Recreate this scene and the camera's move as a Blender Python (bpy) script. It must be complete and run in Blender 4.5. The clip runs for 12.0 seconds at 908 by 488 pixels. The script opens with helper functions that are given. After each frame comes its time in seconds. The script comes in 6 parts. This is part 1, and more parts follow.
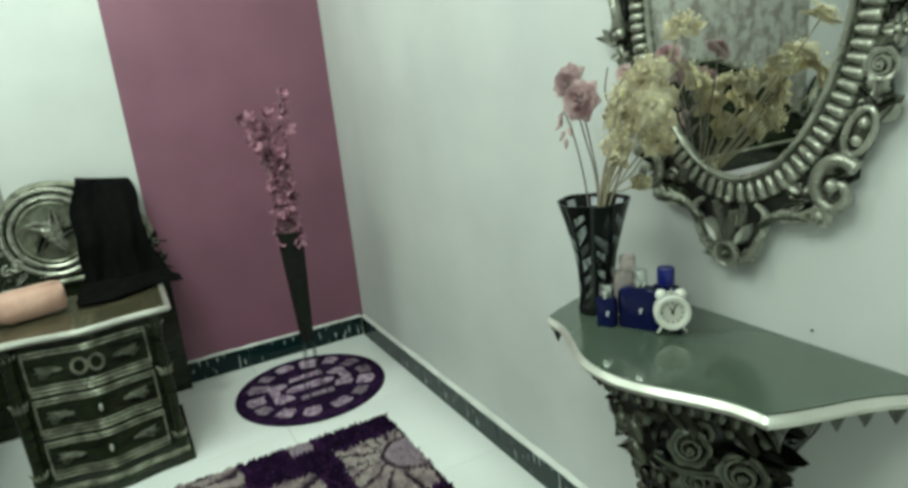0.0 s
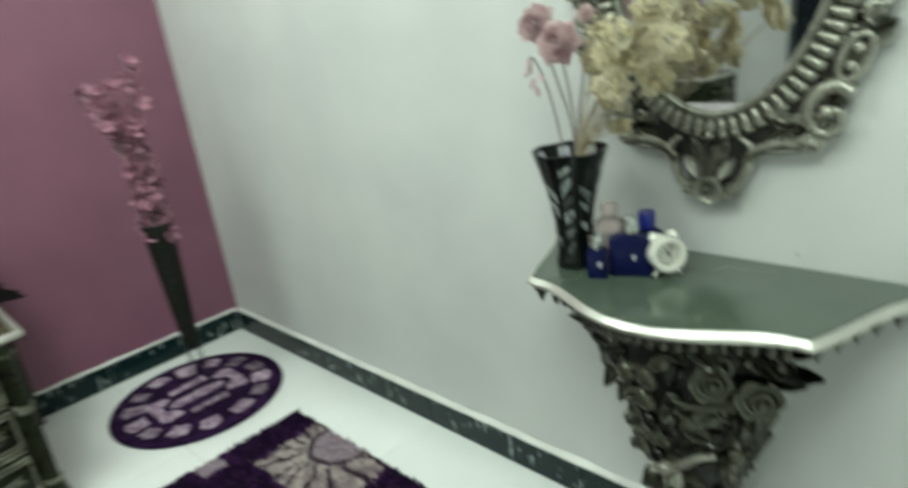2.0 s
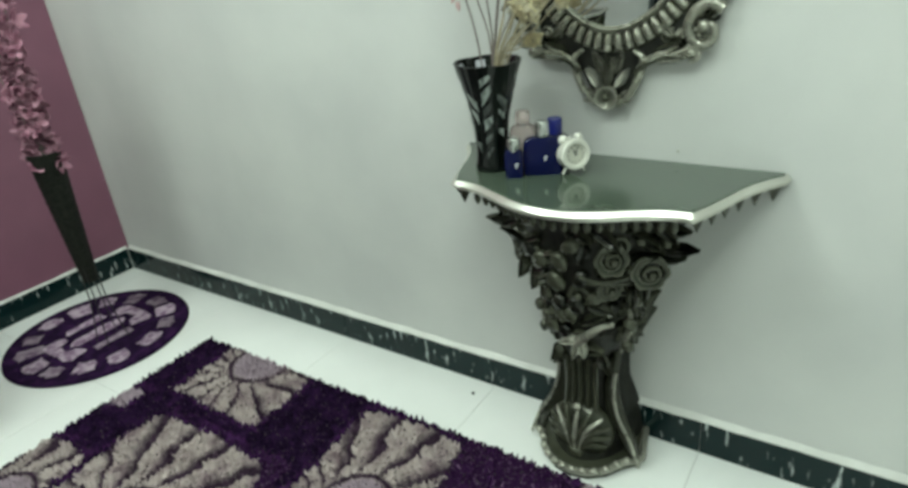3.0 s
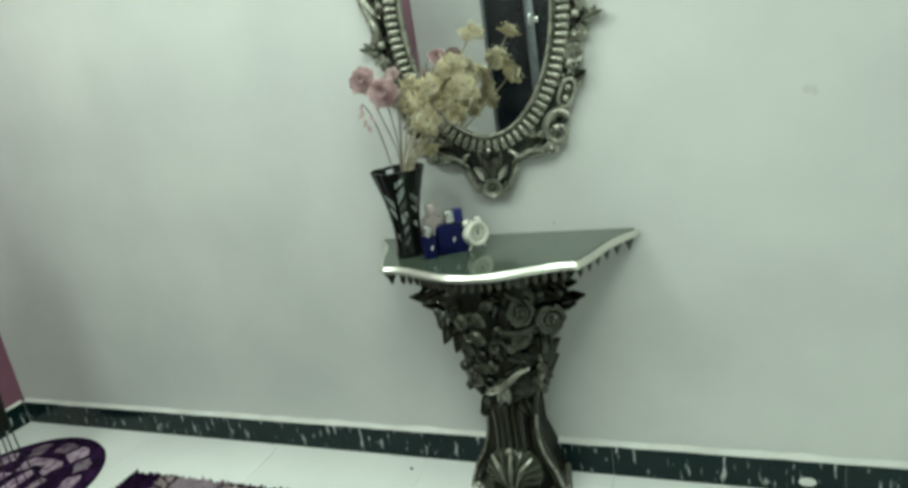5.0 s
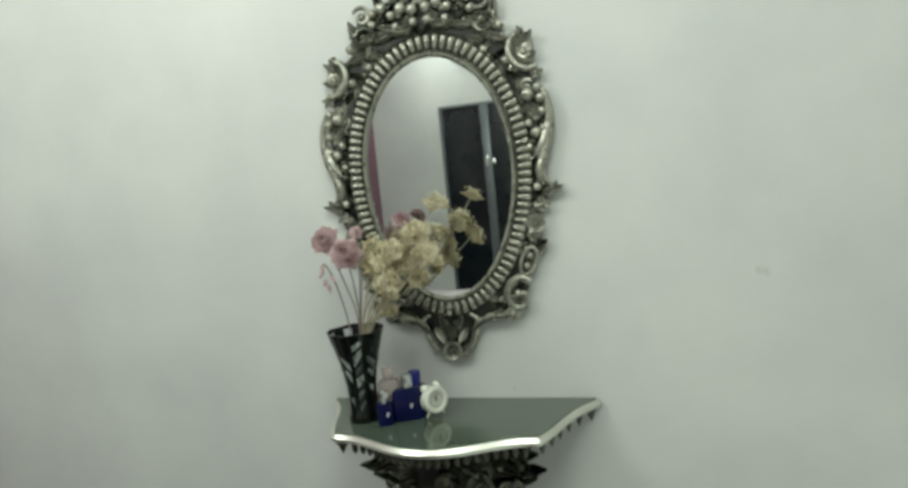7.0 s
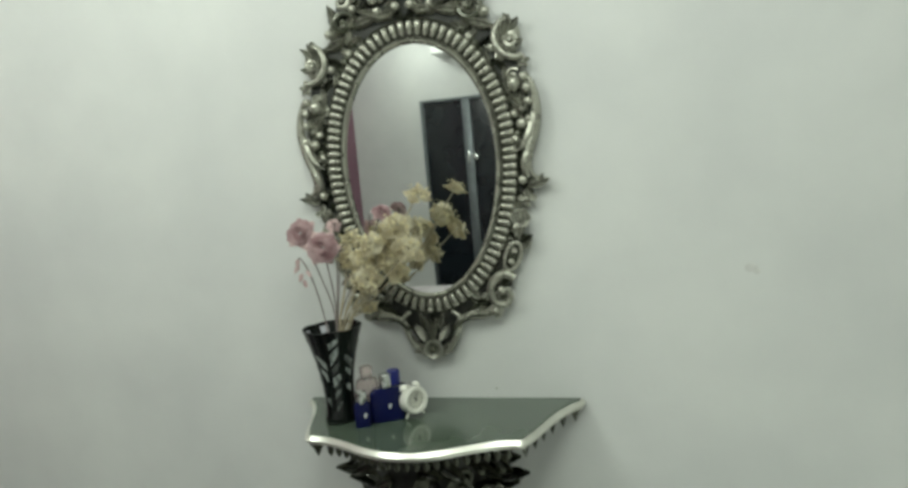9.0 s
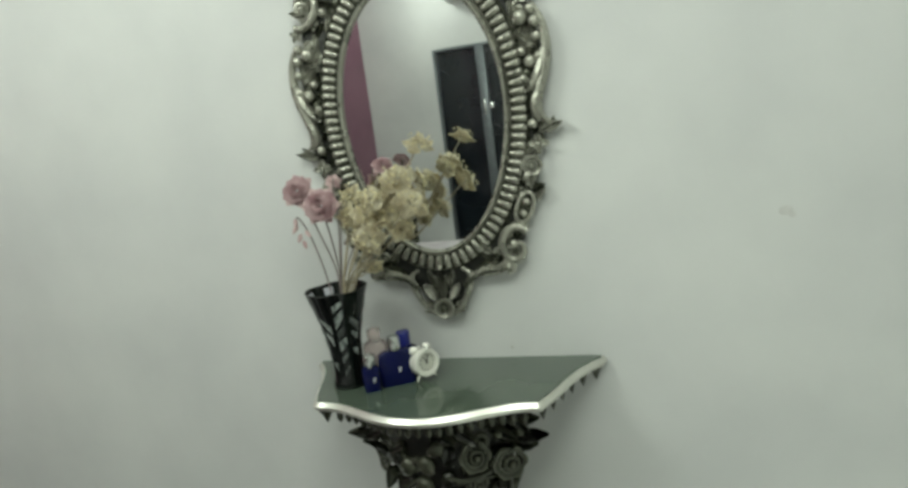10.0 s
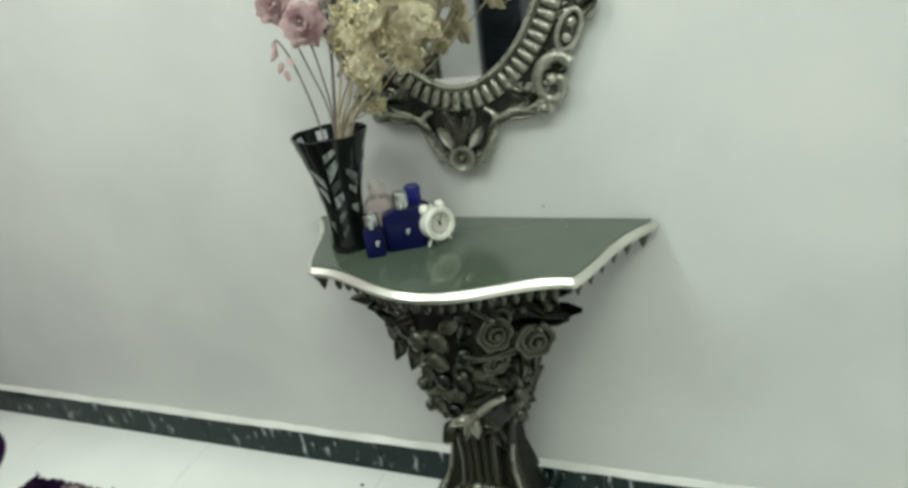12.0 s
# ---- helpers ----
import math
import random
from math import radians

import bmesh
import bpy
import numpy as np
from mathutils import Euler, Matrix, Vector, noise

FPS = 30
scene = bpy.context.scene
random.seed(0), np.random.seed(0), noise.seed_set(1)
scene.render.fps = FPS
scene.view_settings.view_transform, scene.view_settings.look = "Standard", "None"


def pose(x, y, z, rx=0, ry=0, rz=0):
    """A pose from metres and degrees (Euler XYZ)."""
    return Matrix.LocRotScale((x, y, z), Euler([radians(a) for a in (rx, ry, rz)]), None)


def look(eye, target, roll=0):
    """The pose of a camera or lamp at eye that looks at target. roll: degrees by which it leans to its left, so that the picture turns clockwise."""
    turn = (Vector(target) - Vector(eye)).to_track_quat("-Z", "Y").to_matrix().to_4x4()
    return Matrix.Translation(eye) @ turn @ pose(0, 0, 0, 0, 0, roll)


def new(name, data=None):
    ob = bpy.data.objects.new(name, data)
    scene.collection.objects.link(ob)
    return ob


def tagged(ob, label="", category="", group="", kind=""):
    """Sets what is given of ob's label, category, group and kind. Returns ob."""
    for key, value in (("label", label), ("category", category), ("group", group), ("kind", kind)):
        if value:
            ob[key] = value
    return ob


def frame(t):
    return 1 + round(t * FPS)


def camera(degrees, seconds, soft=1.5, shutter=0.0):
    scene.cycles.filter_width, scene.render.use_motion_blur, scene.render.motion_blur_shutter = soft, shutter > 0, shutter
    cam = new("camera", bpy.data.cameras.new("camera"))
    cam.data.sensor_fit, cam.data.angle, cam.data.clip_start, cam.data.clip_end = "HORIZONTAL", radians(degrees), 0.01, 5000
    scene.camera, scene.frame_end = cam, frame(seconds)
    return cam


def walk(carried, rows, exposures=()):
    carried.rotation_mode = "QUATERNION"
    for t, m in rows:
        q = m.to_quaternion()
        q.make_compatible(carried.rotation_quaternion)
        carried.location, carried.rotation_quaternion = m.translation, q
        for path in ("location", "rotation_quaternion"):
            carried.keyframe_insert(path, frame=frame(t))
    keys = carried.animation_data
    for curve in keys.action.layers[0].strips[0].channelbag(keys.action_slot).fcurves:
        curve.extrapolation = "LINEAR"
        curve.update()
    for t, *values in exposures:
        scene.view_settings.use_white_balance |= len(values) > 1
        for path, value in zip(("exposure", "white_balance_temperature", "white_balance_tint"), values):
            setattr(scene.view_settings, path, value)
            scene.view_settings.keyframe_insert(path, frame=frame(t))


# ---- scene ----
cam = camera(70.8, 12.0, soft=3.1, shutter=0.6)
PATH = [
    (0, (3.059, -0.986, 1.271), (1.338, -0.105, 0.76), -5.9),
    (0.2, (3.060, -0.993, 1.258), (1.333, -0.133, 0.724), -5.3),
    (0.5, (3.068, -1.04, 1.264), (1.306, -0.262, 0.726), -5.8),
    (0.7, (3.047, -1.047, 1.255), (1.294, -0.251, 0.715), -5.6),
    (1, (2.971, -1.054, 1.247), (1.238, -0.201, 0.728), -5.9),
    (1.2, (2.928, -1.039, 1.268), (1.233, -0.146, 0.692), -7.3),
    (1.5, (2.866, -1.059, 1.257), (1.27, -0.051, 0.598), -5.9),
    (1.7, (2.834, -1.087, 1.274), (1.265, -0.005, 0.666), -7.1),
    (2, (2.781, -1.161, 1.266), (1.41, 0.133, 0.601), -7.8),
    (2.2, (2.744, -1.198, 1.275), (1.529, 0.174, 0.471), -9.4),
    (2.5, (2.732, -1.241, 1.256), (1.627, 0.131, 0.31), -9.0),
    (2.7, (2.767, -1.277, 1.239), (1.681, 0.132, 0.324), -6.9),
    (4.5, (2.809, -1.669, 1.249), (2.085, 0.058, 0.549), -10.3),
    (4.7, (2.762, -1.682, 1.249), (2.100, 0.091, 0.602), -8.9),
    (5, (2.813, -1.663, 1.254), (2.088, 0.118, 0.703), -8.7),
    (5.2, (2.784, -1.643, 1.278), (2.098, 0.155, 0.736), -8.4),
    (5.5, (2.791, -1.632, 1.309), (2.141, 0.183, 0.777), -8.6),
    (6, (2.792, -1.634, 1.332), (2.15, 0.213, 0.911), -7.2),
    (6.2, (2.783, -1.638, 1.310), (2.160, 0.227, 0.943), -7.2),
    (6.5, (2.8, -1.617, 1.326), (2.172, 0.249, 0.977), -7.1),
    (7, (2.794, -1.615, 1.352), (2.223, 0.292, 1.155), -5.8),
    (7.2, (2.791, -1.602, 1.338), (2.216, 0.304, 1.15), -5.8),
    (9, (2.774, -1.561, 1.343), (2.261, 0.361, 1.128), -5.1),
    (9.5, (2.758, -1.499, 1.341), (2.213, 0.394, 0.995), -7.9),
    (10, (2.78, -1.455, 1.327), (2.19, 0.423, 0.976), -7.5),
    (10.2, (2.794, -1.442, 1.331), (2.188, 0.430, 0.972), -7.7),
    (10.5, (2.81, -1.384, 1.326), (2.181, 0.468, 0.91), -7.0),
    (11, (2.801, -1.329, 1.304), (2.137, 0.462, 0.712), -8.1),
    (11.2, (2.739, -1.319, 1.298), (2.152, 0.484, 0.660), -7.1),
    (11.5, (2.731, -1.262, 1.272), (2.058, 0.497, 0.6), -5.3),
    (11.7, (2.653, -1.256, 1.287), (2.114, 0.501, 0.499), -5.2),
    (12, (2.707, -1.197, 1.271), (2.032, 0.502, 0.458), -7.8),
]
walk(cam, [(t, look(eye, target, roll)) for t, eye, target, roll in PATH],
     exposures=[(0.0, 0.08, 6450, -2), (2.5, 0.23, 6450, 6), (4.5, 0.02, 6500, -2), (5.5, 0.07, 6550, 6), (7.0, -0.15, 6700, 11), (9.5, -0.16, 6700, 11), (10.5, -0.08, 6700, 11), (12.0, 0.17, 6650, 12)])


# ---- world and light ----
K = 0.9375          # metres per unit of the plan (a floor tile is 0.64 units, 0.60 m)
world = bpy.data.worlds.new("night")
scene.world = world
world.use_nodes = True
world.node_tree.nodes["Background"].inputs[0].default_value = (0.004, 0.005, 0.007, 1)
world.node_tree.nodes["Background"].inputs[1].default_value = 0.3

# Lamps out of view, places assumed; the second is added to soften shadows.
LAMPS = ((1.25, -1.62, 2.76, 110, 0.40), (2.95, -1.62, 2.76, 83, 0.40), (0.90, -4.80, 2.895, 58, 0.05))
for lx, ly, lz, power, size in LAMPS:
    lamp_data = bpy.data.lights.new("unseen_ceiling_light", "POINT")
    lamp_data.shadow_soft_size, lamp_data.energy = size, power
    lamp_data.color = (0.895, 1.0, 0.92)
    lamp_ob = new("unseen_ceiling_light", lamp_data)
    lamp_ob.matrix_basis = pose(lx * K, ly * K, lz * K)


# ---- materials ----
def mat(name, base, rough=0.5, metal=0.0, second=None, scale=8.0, detail=4.0, lo=0.35, hi=0.65, bump=0.0, bscale=60.0,
        stretch=(1, 1, 1), coat=0.0, trans=0.0, rvar=0.0, vary=0.0, sheen=0.0, ridge_light=None, spec=0.5, leafy=0.0):
    """A procedural surface: two colours mixed by noise, a fine relief, uneven gloss, a change from piece to piece;
    convex edges can be painted paler, as highlights.
    """
    m = bpy.data.materials.new(name)
    m.use_nodes = True
    nt = m.node_tree
    b = nt.nodes["Principled BSDF"]
    link = nt.links.new
    co = nt.nodes.new("ShaderNodeTexCoord")
    mp = nt.nodes.new("ShaderNodeMapping")
    mp.inputs["Scale"].default_value = stretch
    link(co.outputs["Object"], mp.inputs["Vector"])
    col = nt.nodes.new("ShaderNodeMix")
    col.data_type = "RGBA"
    col.inputs["A"].default_value = (*base, 1)
    col.inputs["B"].default_value = (*(second or base), 1)
    n = nt.nodes.new("ShaderNodeTexNoise")
    n.inputs["Scale"].default_value, n.inputs["Detail"].default_value = scale, detail
    link(mp.outputs["Vector"], n.inputs["Vector"])
    r = nt.nodes.new("ShaderNodeMapRange")
    r.inputs["From Min"].default_value, r.inputs["From Max"].default_value = lo, hi
    link(n.outputs["Fac"], r.inputs["Value"])
    link(r.outputs["Result"], col.inputs["Factor"])
    out = col.outputs["Result"]
    # Highlights put into the colour: convex ridges get a paler tone.
    if ridge_light:
        g = nt.nodes.new("ShaderNodeNewGeometry")
        pr = nt.nodes.new("ShaderNodeMapRange")
        pr.inputs["From Min"].default_value, pr.inputs["From Max"].default_value = 0.505, 0.60
        link(g.outputs["Pointiness"], pr.inputs["Value"])
        pm = nt.nodes.new("ShaderNodeMix")
        pm.data_type = "RGBA"
        link(pr.outputs["Result"], pm.inputs["Factor"])
        link(out, pm.inputs["A"])
        pm.inputs["B"].default_value = (*ridge_light, 1)
        out = pm.outputs["Result"]
    if vary:
        oi = nt.nodes.new("ShaderNodeObjectInfo")
        hs = nt.nodes.new("ShaderNodeHueSaturation")
        vr = nt.nodes.new("ShaderNodeMapRange")
        vr.inputs["To Min"].default_value, vr.inputs["To Max"].default_value = 1 - vary, 1 + vary
        link(oi.outputs["Random"], vr.inputs["Value"])
        link(vr.outputs["Result"], hs.inputs["Value"])
        link(out, hs.inputs["Color"])
        out = hs.outputs["Color"]
    link(out, b.inputs["Base Color"])
    b.inputs["Roughness"].default_value, b.inputs["Metallic"].default_value = rough, metal
    if rvar:
        rr = nt.nodes.new("ShaderNodeMapRange")
        rr.inputs["To Min"].default_value, rr.inputs["To Max"].default_value = max(rough - rvar, 0.02), rough + rvar
        link(n.outputs["Fac"], rr.inputs["Value"])
        link(rr.outputs["Result"], b.inputs["Roughness"])
    b.inputs["Coat Weight"].default_value = coat
    b.inputs["Specular IOR Level"].default_value = spec
    b.inputs["Transmission Weight"].default_value = trans
    b.inputs["Sheen Weight"].default_value = sheen
    if leafy:
        tr = nt.nodes.new("ShaderNodeBsdfTranslucent")
        link(out, tr.inputs["Color"])
        ms = nt.nodes.new("ShaderNodeMixShader")
        ms.inputs["Fac"].default_value = leafy
        link(b.outputs["BSDF"], ms.inputs[1])
        link(tr.outputs["BSDF"], ms.inputs[2])
        link(ms.outputs["Shader"], nt.nodes["Material Output"].inputs["Surface"])
    if bump:
        f = nt.nodes.new("ShaderNodeTexNoise")
        f.inputs["Scale"].default_value, f.inputs["Detail"].default_value = bscale, 3
        link(mp.outputs["Vector"], f.inputs["Vector"])
        bp = nt.nodes.new("ShaderNodeBump")
        bp.inputs["Strength"].default_value, bp.inputs["Distance"].default_value = bump, 0.004
        link(f.outputs["Fac"], bp.inputs["Height"])
        link(bp.outputs["Normal"], b.inputs["Normal"])
    return m


WHITE_WALL = mat("white_wall_paint", (0.63, 0.64, 0.62), 0.55, 0, (0.56, 0.57, 0.56), 2.2, 5, bump=0.12, bscale=40, rvar=0.08)
PURPLE_WALL = mat("plum_wall_paint", (0.235, 0.098, 0.148), 0.38, 0, (0.20, 0.082, 0.125), 3, 5, bump=0.12, bscale=40, rvar=0.06)
WALLPAPER = mat("grey_floral_wallpaper", (0.37, 0.37, 0.34), 0.6, 0, (0.19, 0.172, 0.152), 10, 7, 0.42, 0.60, bump=0.2, bscale=90)
CEILING = mat("white_ceiling_paint", (0.78, 0.79, 0.77), 0.7, 0, (0.72, 0.73, 0.71), 2, 4, bump=0.1, bscale=50)
TILE = mat("white_glazed_tile", (0.87, 0.89, 0.87), 0.14, 0, (0.81, 0.83, 0.81), 1.8, 5, bump=0.03, bscale=12, rvar=0.05, vary=0.02)
GROUT = mat("grey_grout", (0.58, 0.59, 0.57), 0.9, 0, (0.46, 0.47, 0.45), 30)
LIP = mat("white_plaster_lip", (0.72, 0.73, 0.70), 0.35, 0, (0.6, 0.61, 0.58), 9, 5, bump=0.25, bscale=45)
MARBLE = mat("green_black_marble", (0.0035, 0.0155, 0.0165), 0.18, 0, (0.50, 0.55, 0.54), 12, 8, 0.595, 0.70, stretch=(5.2, 5.2, 1.25), spec=0.25)
# The paler ridge tone paints highlights onto the carving.
SILVER = mat("antique_silver_leaf", (0.105, 0.106, 0.086), 0.28, 0.6, (0.25, 0.25, 0.208), 26, 5, 0.38, 0.66, bump=0.35, bscale=120, rvar=0.08, ridge_light=(0.40, 0.40, 0.34))
# Near-black leaf, its ridges painted paler as highlights.
SILVER_DARK = mat("dark_silver_leaf", (0.0045, 0.0050, 0.0032), 0.17, 0.35, (0.0215, 0.0235, 0.016), 24, 5, 0.42, 0.74, bump=0.22, bscale=110, rvar=0.07, ridge_light=(0.076, 0.080, 0.056), spec=0.5)
# Near-black ground behind the carved pieces and under the glass plate.
DARK_BACK = mat("near_black_backing", (0.006, 0.007, 0.005), 0.5, 0.2, (0.018, 0.019, 0.014), 30, 5, bump=0.4, bscale=90)
SILVER_RIM = mat("bright_silver_moulding", (0.71, 0.71, 0.65), 0.33, 0.7, (0.60, 0.60, 0.54), 9, 4, bump=0.04, bscale=90, rvar=0.06)
TOP_GLASS = mat("green_grey_glass_top", (0.075, 0.100, 0.075), 0.07, 0.0, (0.060, 0.082, 0.060), 5, 4, coat=0.4)
MIRROR = mat("mirror_glass", (0.86, 0.88, 0.87), 0.015, 1.0)
BLACK_GLASS = mat("black_cut_glass", (0.003, 0.0045, 0.004), 0.10, 0.0, (0.006, 0.008, 0.007), 12, spec=0.35)
FROST = mat("frosted_cut_glass", (0.24, 0.265, 0.25), 0.35, 0.1, (0.045, 0.055, 0.05), 120, 3, 0.36, 0.66, bump=0.5, bscale=260, vary=0.8, stretch=(1, 1, 0.25))
CREAM_STEM = mat("tan_wired_stem", (0.42, 0.37, 0.26), 0.6, 0, (0.30, 0.26, 0.18), 60)
STEM = mat("mauve_grey_stem", (0.23, 0.19, 0.18), 0.6, 0, (0.16, 0.14, 0.13), 60)
PINK = mat("dusty_pink_fabric_petal", (0.50, 0.36, 0.365), 0.8, 0, (0.31, 0.185, 0.20), 30, 4, bump=0.3, bscale=200, spec=0.2, leafy=0.3)
PALE_PINK = mat("pale_pink_fabric_petal", (0.66, 0.52, 0.51), 0.75, 0, (0.52, 0.37, 0.375), 30, 4, spec=0.2, leafy=0.4)
CREAM = mat("champagne_fabric_petal", (0.74, 0.70, 0.56), 0.55, 0.0, (0.50, 0.44, 0.30), 34, 5, 0.38, 0.62, bump=0.3, bscale=200, vary=0.2, spec=0.2, leafy=0.62)
GOLD_EDGE = mat("gold_glitter", (0.90, 0.84, 0.58), 0.30, 0.4, (0.62, 0.54, 0.30), 120, 3)
ORCHID = mat("mauve_orchid_petal", (0.50, 0.27, 0.35), 0.7, 0, (0.15, 0.035, 0.075), 26, 4, 0.42, 0.64, vary=0.35, spec=0.2, leafy=0.25)
CLOCK_WHITE = mat("white_enamel", (0.74, 0.74, 0.67), 0.28, 0, (0.69, 0.69, 0.62), 14, coat=0.3)
DIAL = mat("clock_dial_paper", (0.56, 0.56, 0.49), 0.6, 0, (0.60, 0.60, 0.52), 20)
INK = mat("black_ink", (0.02, 0.02, 0.02), 0.5)
BLUE_GLASS = mat("navy_blue_glass", (0.003, 0.005, 0.050), 0.10, 0, (0.002, 0.004, 0.034), 10, spec=0.3)
BLUE_CAP = mat("royal_blue_plastic", (0.010, 0.016, 0.17), 0.28, 0, (0.008, 0.013, 0.14), 10)
CHROME = mat("brushed_chrome_cap", (0.62, 0.64, 0.62), 0.20, 1.0, (0.5, 0.52, 0.5), 40)
PINK_GLASS = mat("rose_tinted_glass", (0.74, 0.64, 0.62), 0.10, 0, (0.68, 0.58, 0.56), 10, trans=0.75)
PALE_MARK = mat("pale_print", (0.45, 0.46, 0.5), 0.5)
POT = mat("black_woven_rattan", (0.005, 0.006, 0.0045), 0.7, 0, (0.015, 0.016, 0.012), 90, 3, bump=0.8, bscale=160, spec=0.2)
WIRE = mat("black_wire", (0.012, 0.012, 0.012), 0.4, 0.4)
RUG_DARK = mat("dark_purple_pile", (0.012, 0.004, 0.020), 0.95, 0, (0.034, 0.011, 0.052), 30, 4, 0.42, 0.68, spec=0.1)
RUG_MID = mat("plum_pile_with_flecks", (0.034, 0.010, 0.048), 0.95, 0, (0.24, 0.14, 0.24), 95, 3, 0.58, 0.74, spec=0.1)
RUG_MAUVE = mat("mauve_pile", (0.36, 0.285, 0.345), 0.95, 0, (0.15, 0.095, 0.15), 40, 4, 0.40, 0.64, spec=0.1, vary=0.4)
RUG_HALO = mat("bright_purple_pile", (0.055, 0.016, 0.078), 0.95, 0, (0.018, 0.006, 0.028), 22, 4, 0.44, 0.62, spec=0.1)
RUG_BACK = mat("rug_backing", (0.05, 0.03, 0.05), 0.95)
DARK_WOOD = mat("dark_green_brown_lacquer", (0.008, 0.0105, 0.006), 0.24, 0.0, (0.022, 0.029, 0.012), 14, 5, stretch=(1, 1, 5), rvar=0.08, spec=0.36)
WOOD_EDGE = mat("worn_silver_edging", (0.36, 0.365, 0.285), 0.28, 0.5, (0.13, 0.133, 0.097), 22, 5, 0.38, 0.62, bump=0.2, bscale=90)
RELIEF = mat("silvered_relief", (0.15, 0.158, 0.115), 0.38, 0.35, (0.07, 0.074, 0.053), 40, 5, 0.35, 0.65, bump=0.4, bscale=110)
NS_TOP = mat("brown_veneer_top", (0.085, 0.075, 0.045), 0.25, 0, (0.055, 0.047, 0.028), 9, 5, stretch=(1, 6, 1), coat=0.3)
BLACK_CLOTH = mat("black_velvet_cloth", (0.0035, 0.0035, 0.0035), 1.0, 0, (0.006, 0.006, 0.006), 30, bump=0.2, bscale=140, spec=0.05)
SALMON = mat("salmon_pink_fabric", (0.58, 0.36, 0.29), 0.75, 0, (0.48, 0.28, 0.22), 16, 5, bump=0.25, bscale=80, sheen=0.2)
LINEN = mat("white_lilac_linen", (0.66, 0.63, 0.64), 0.85, 0, (0.50, 0.44, 0.48), 7, 5, bump=0.5, bscale=35, sheen=0.2)
LILAC = mat("lilac_grey_ruffle", (0.37, 0.305, 0.345), 0.85, 0, (0.25, 0.19, 0.23), 18, 5, bump=0.5, bscale=60)
ALUMINIUM = mat("aluminium_frame", (0.17, 0.19, 0.20), 0.38, 0.5, (0.13, 0.145, 0.155), 30)
NIGHT_GLASS = mat("dark_window_glass", (0.006, 0.009, 0.013), 0.12, 0, (0.012, 0.016, 0.020), 3, coat=0.0)
SMUDGE = mat("grey_wall_smudge", (0.53, 0.53, 0.51), 0.6, 0, (0.59, 0.59, 0.57), 60)
DIFFUSER = bpy.data.materials.new("lamp_diffuser")
DIFFUSER.use_nodes = True
dn = DIFFUSER.node_tree.nodes["Principled BSDF"]
dn.inputs["Base Color"].default_value = (0.9, 0.9, 0.88, 1)
dn.inputs["Emission Color"].default_value = (0.90, 1.0, 0.92, 1)
dn.inputs["Emission Strength"].default_value = 4.0


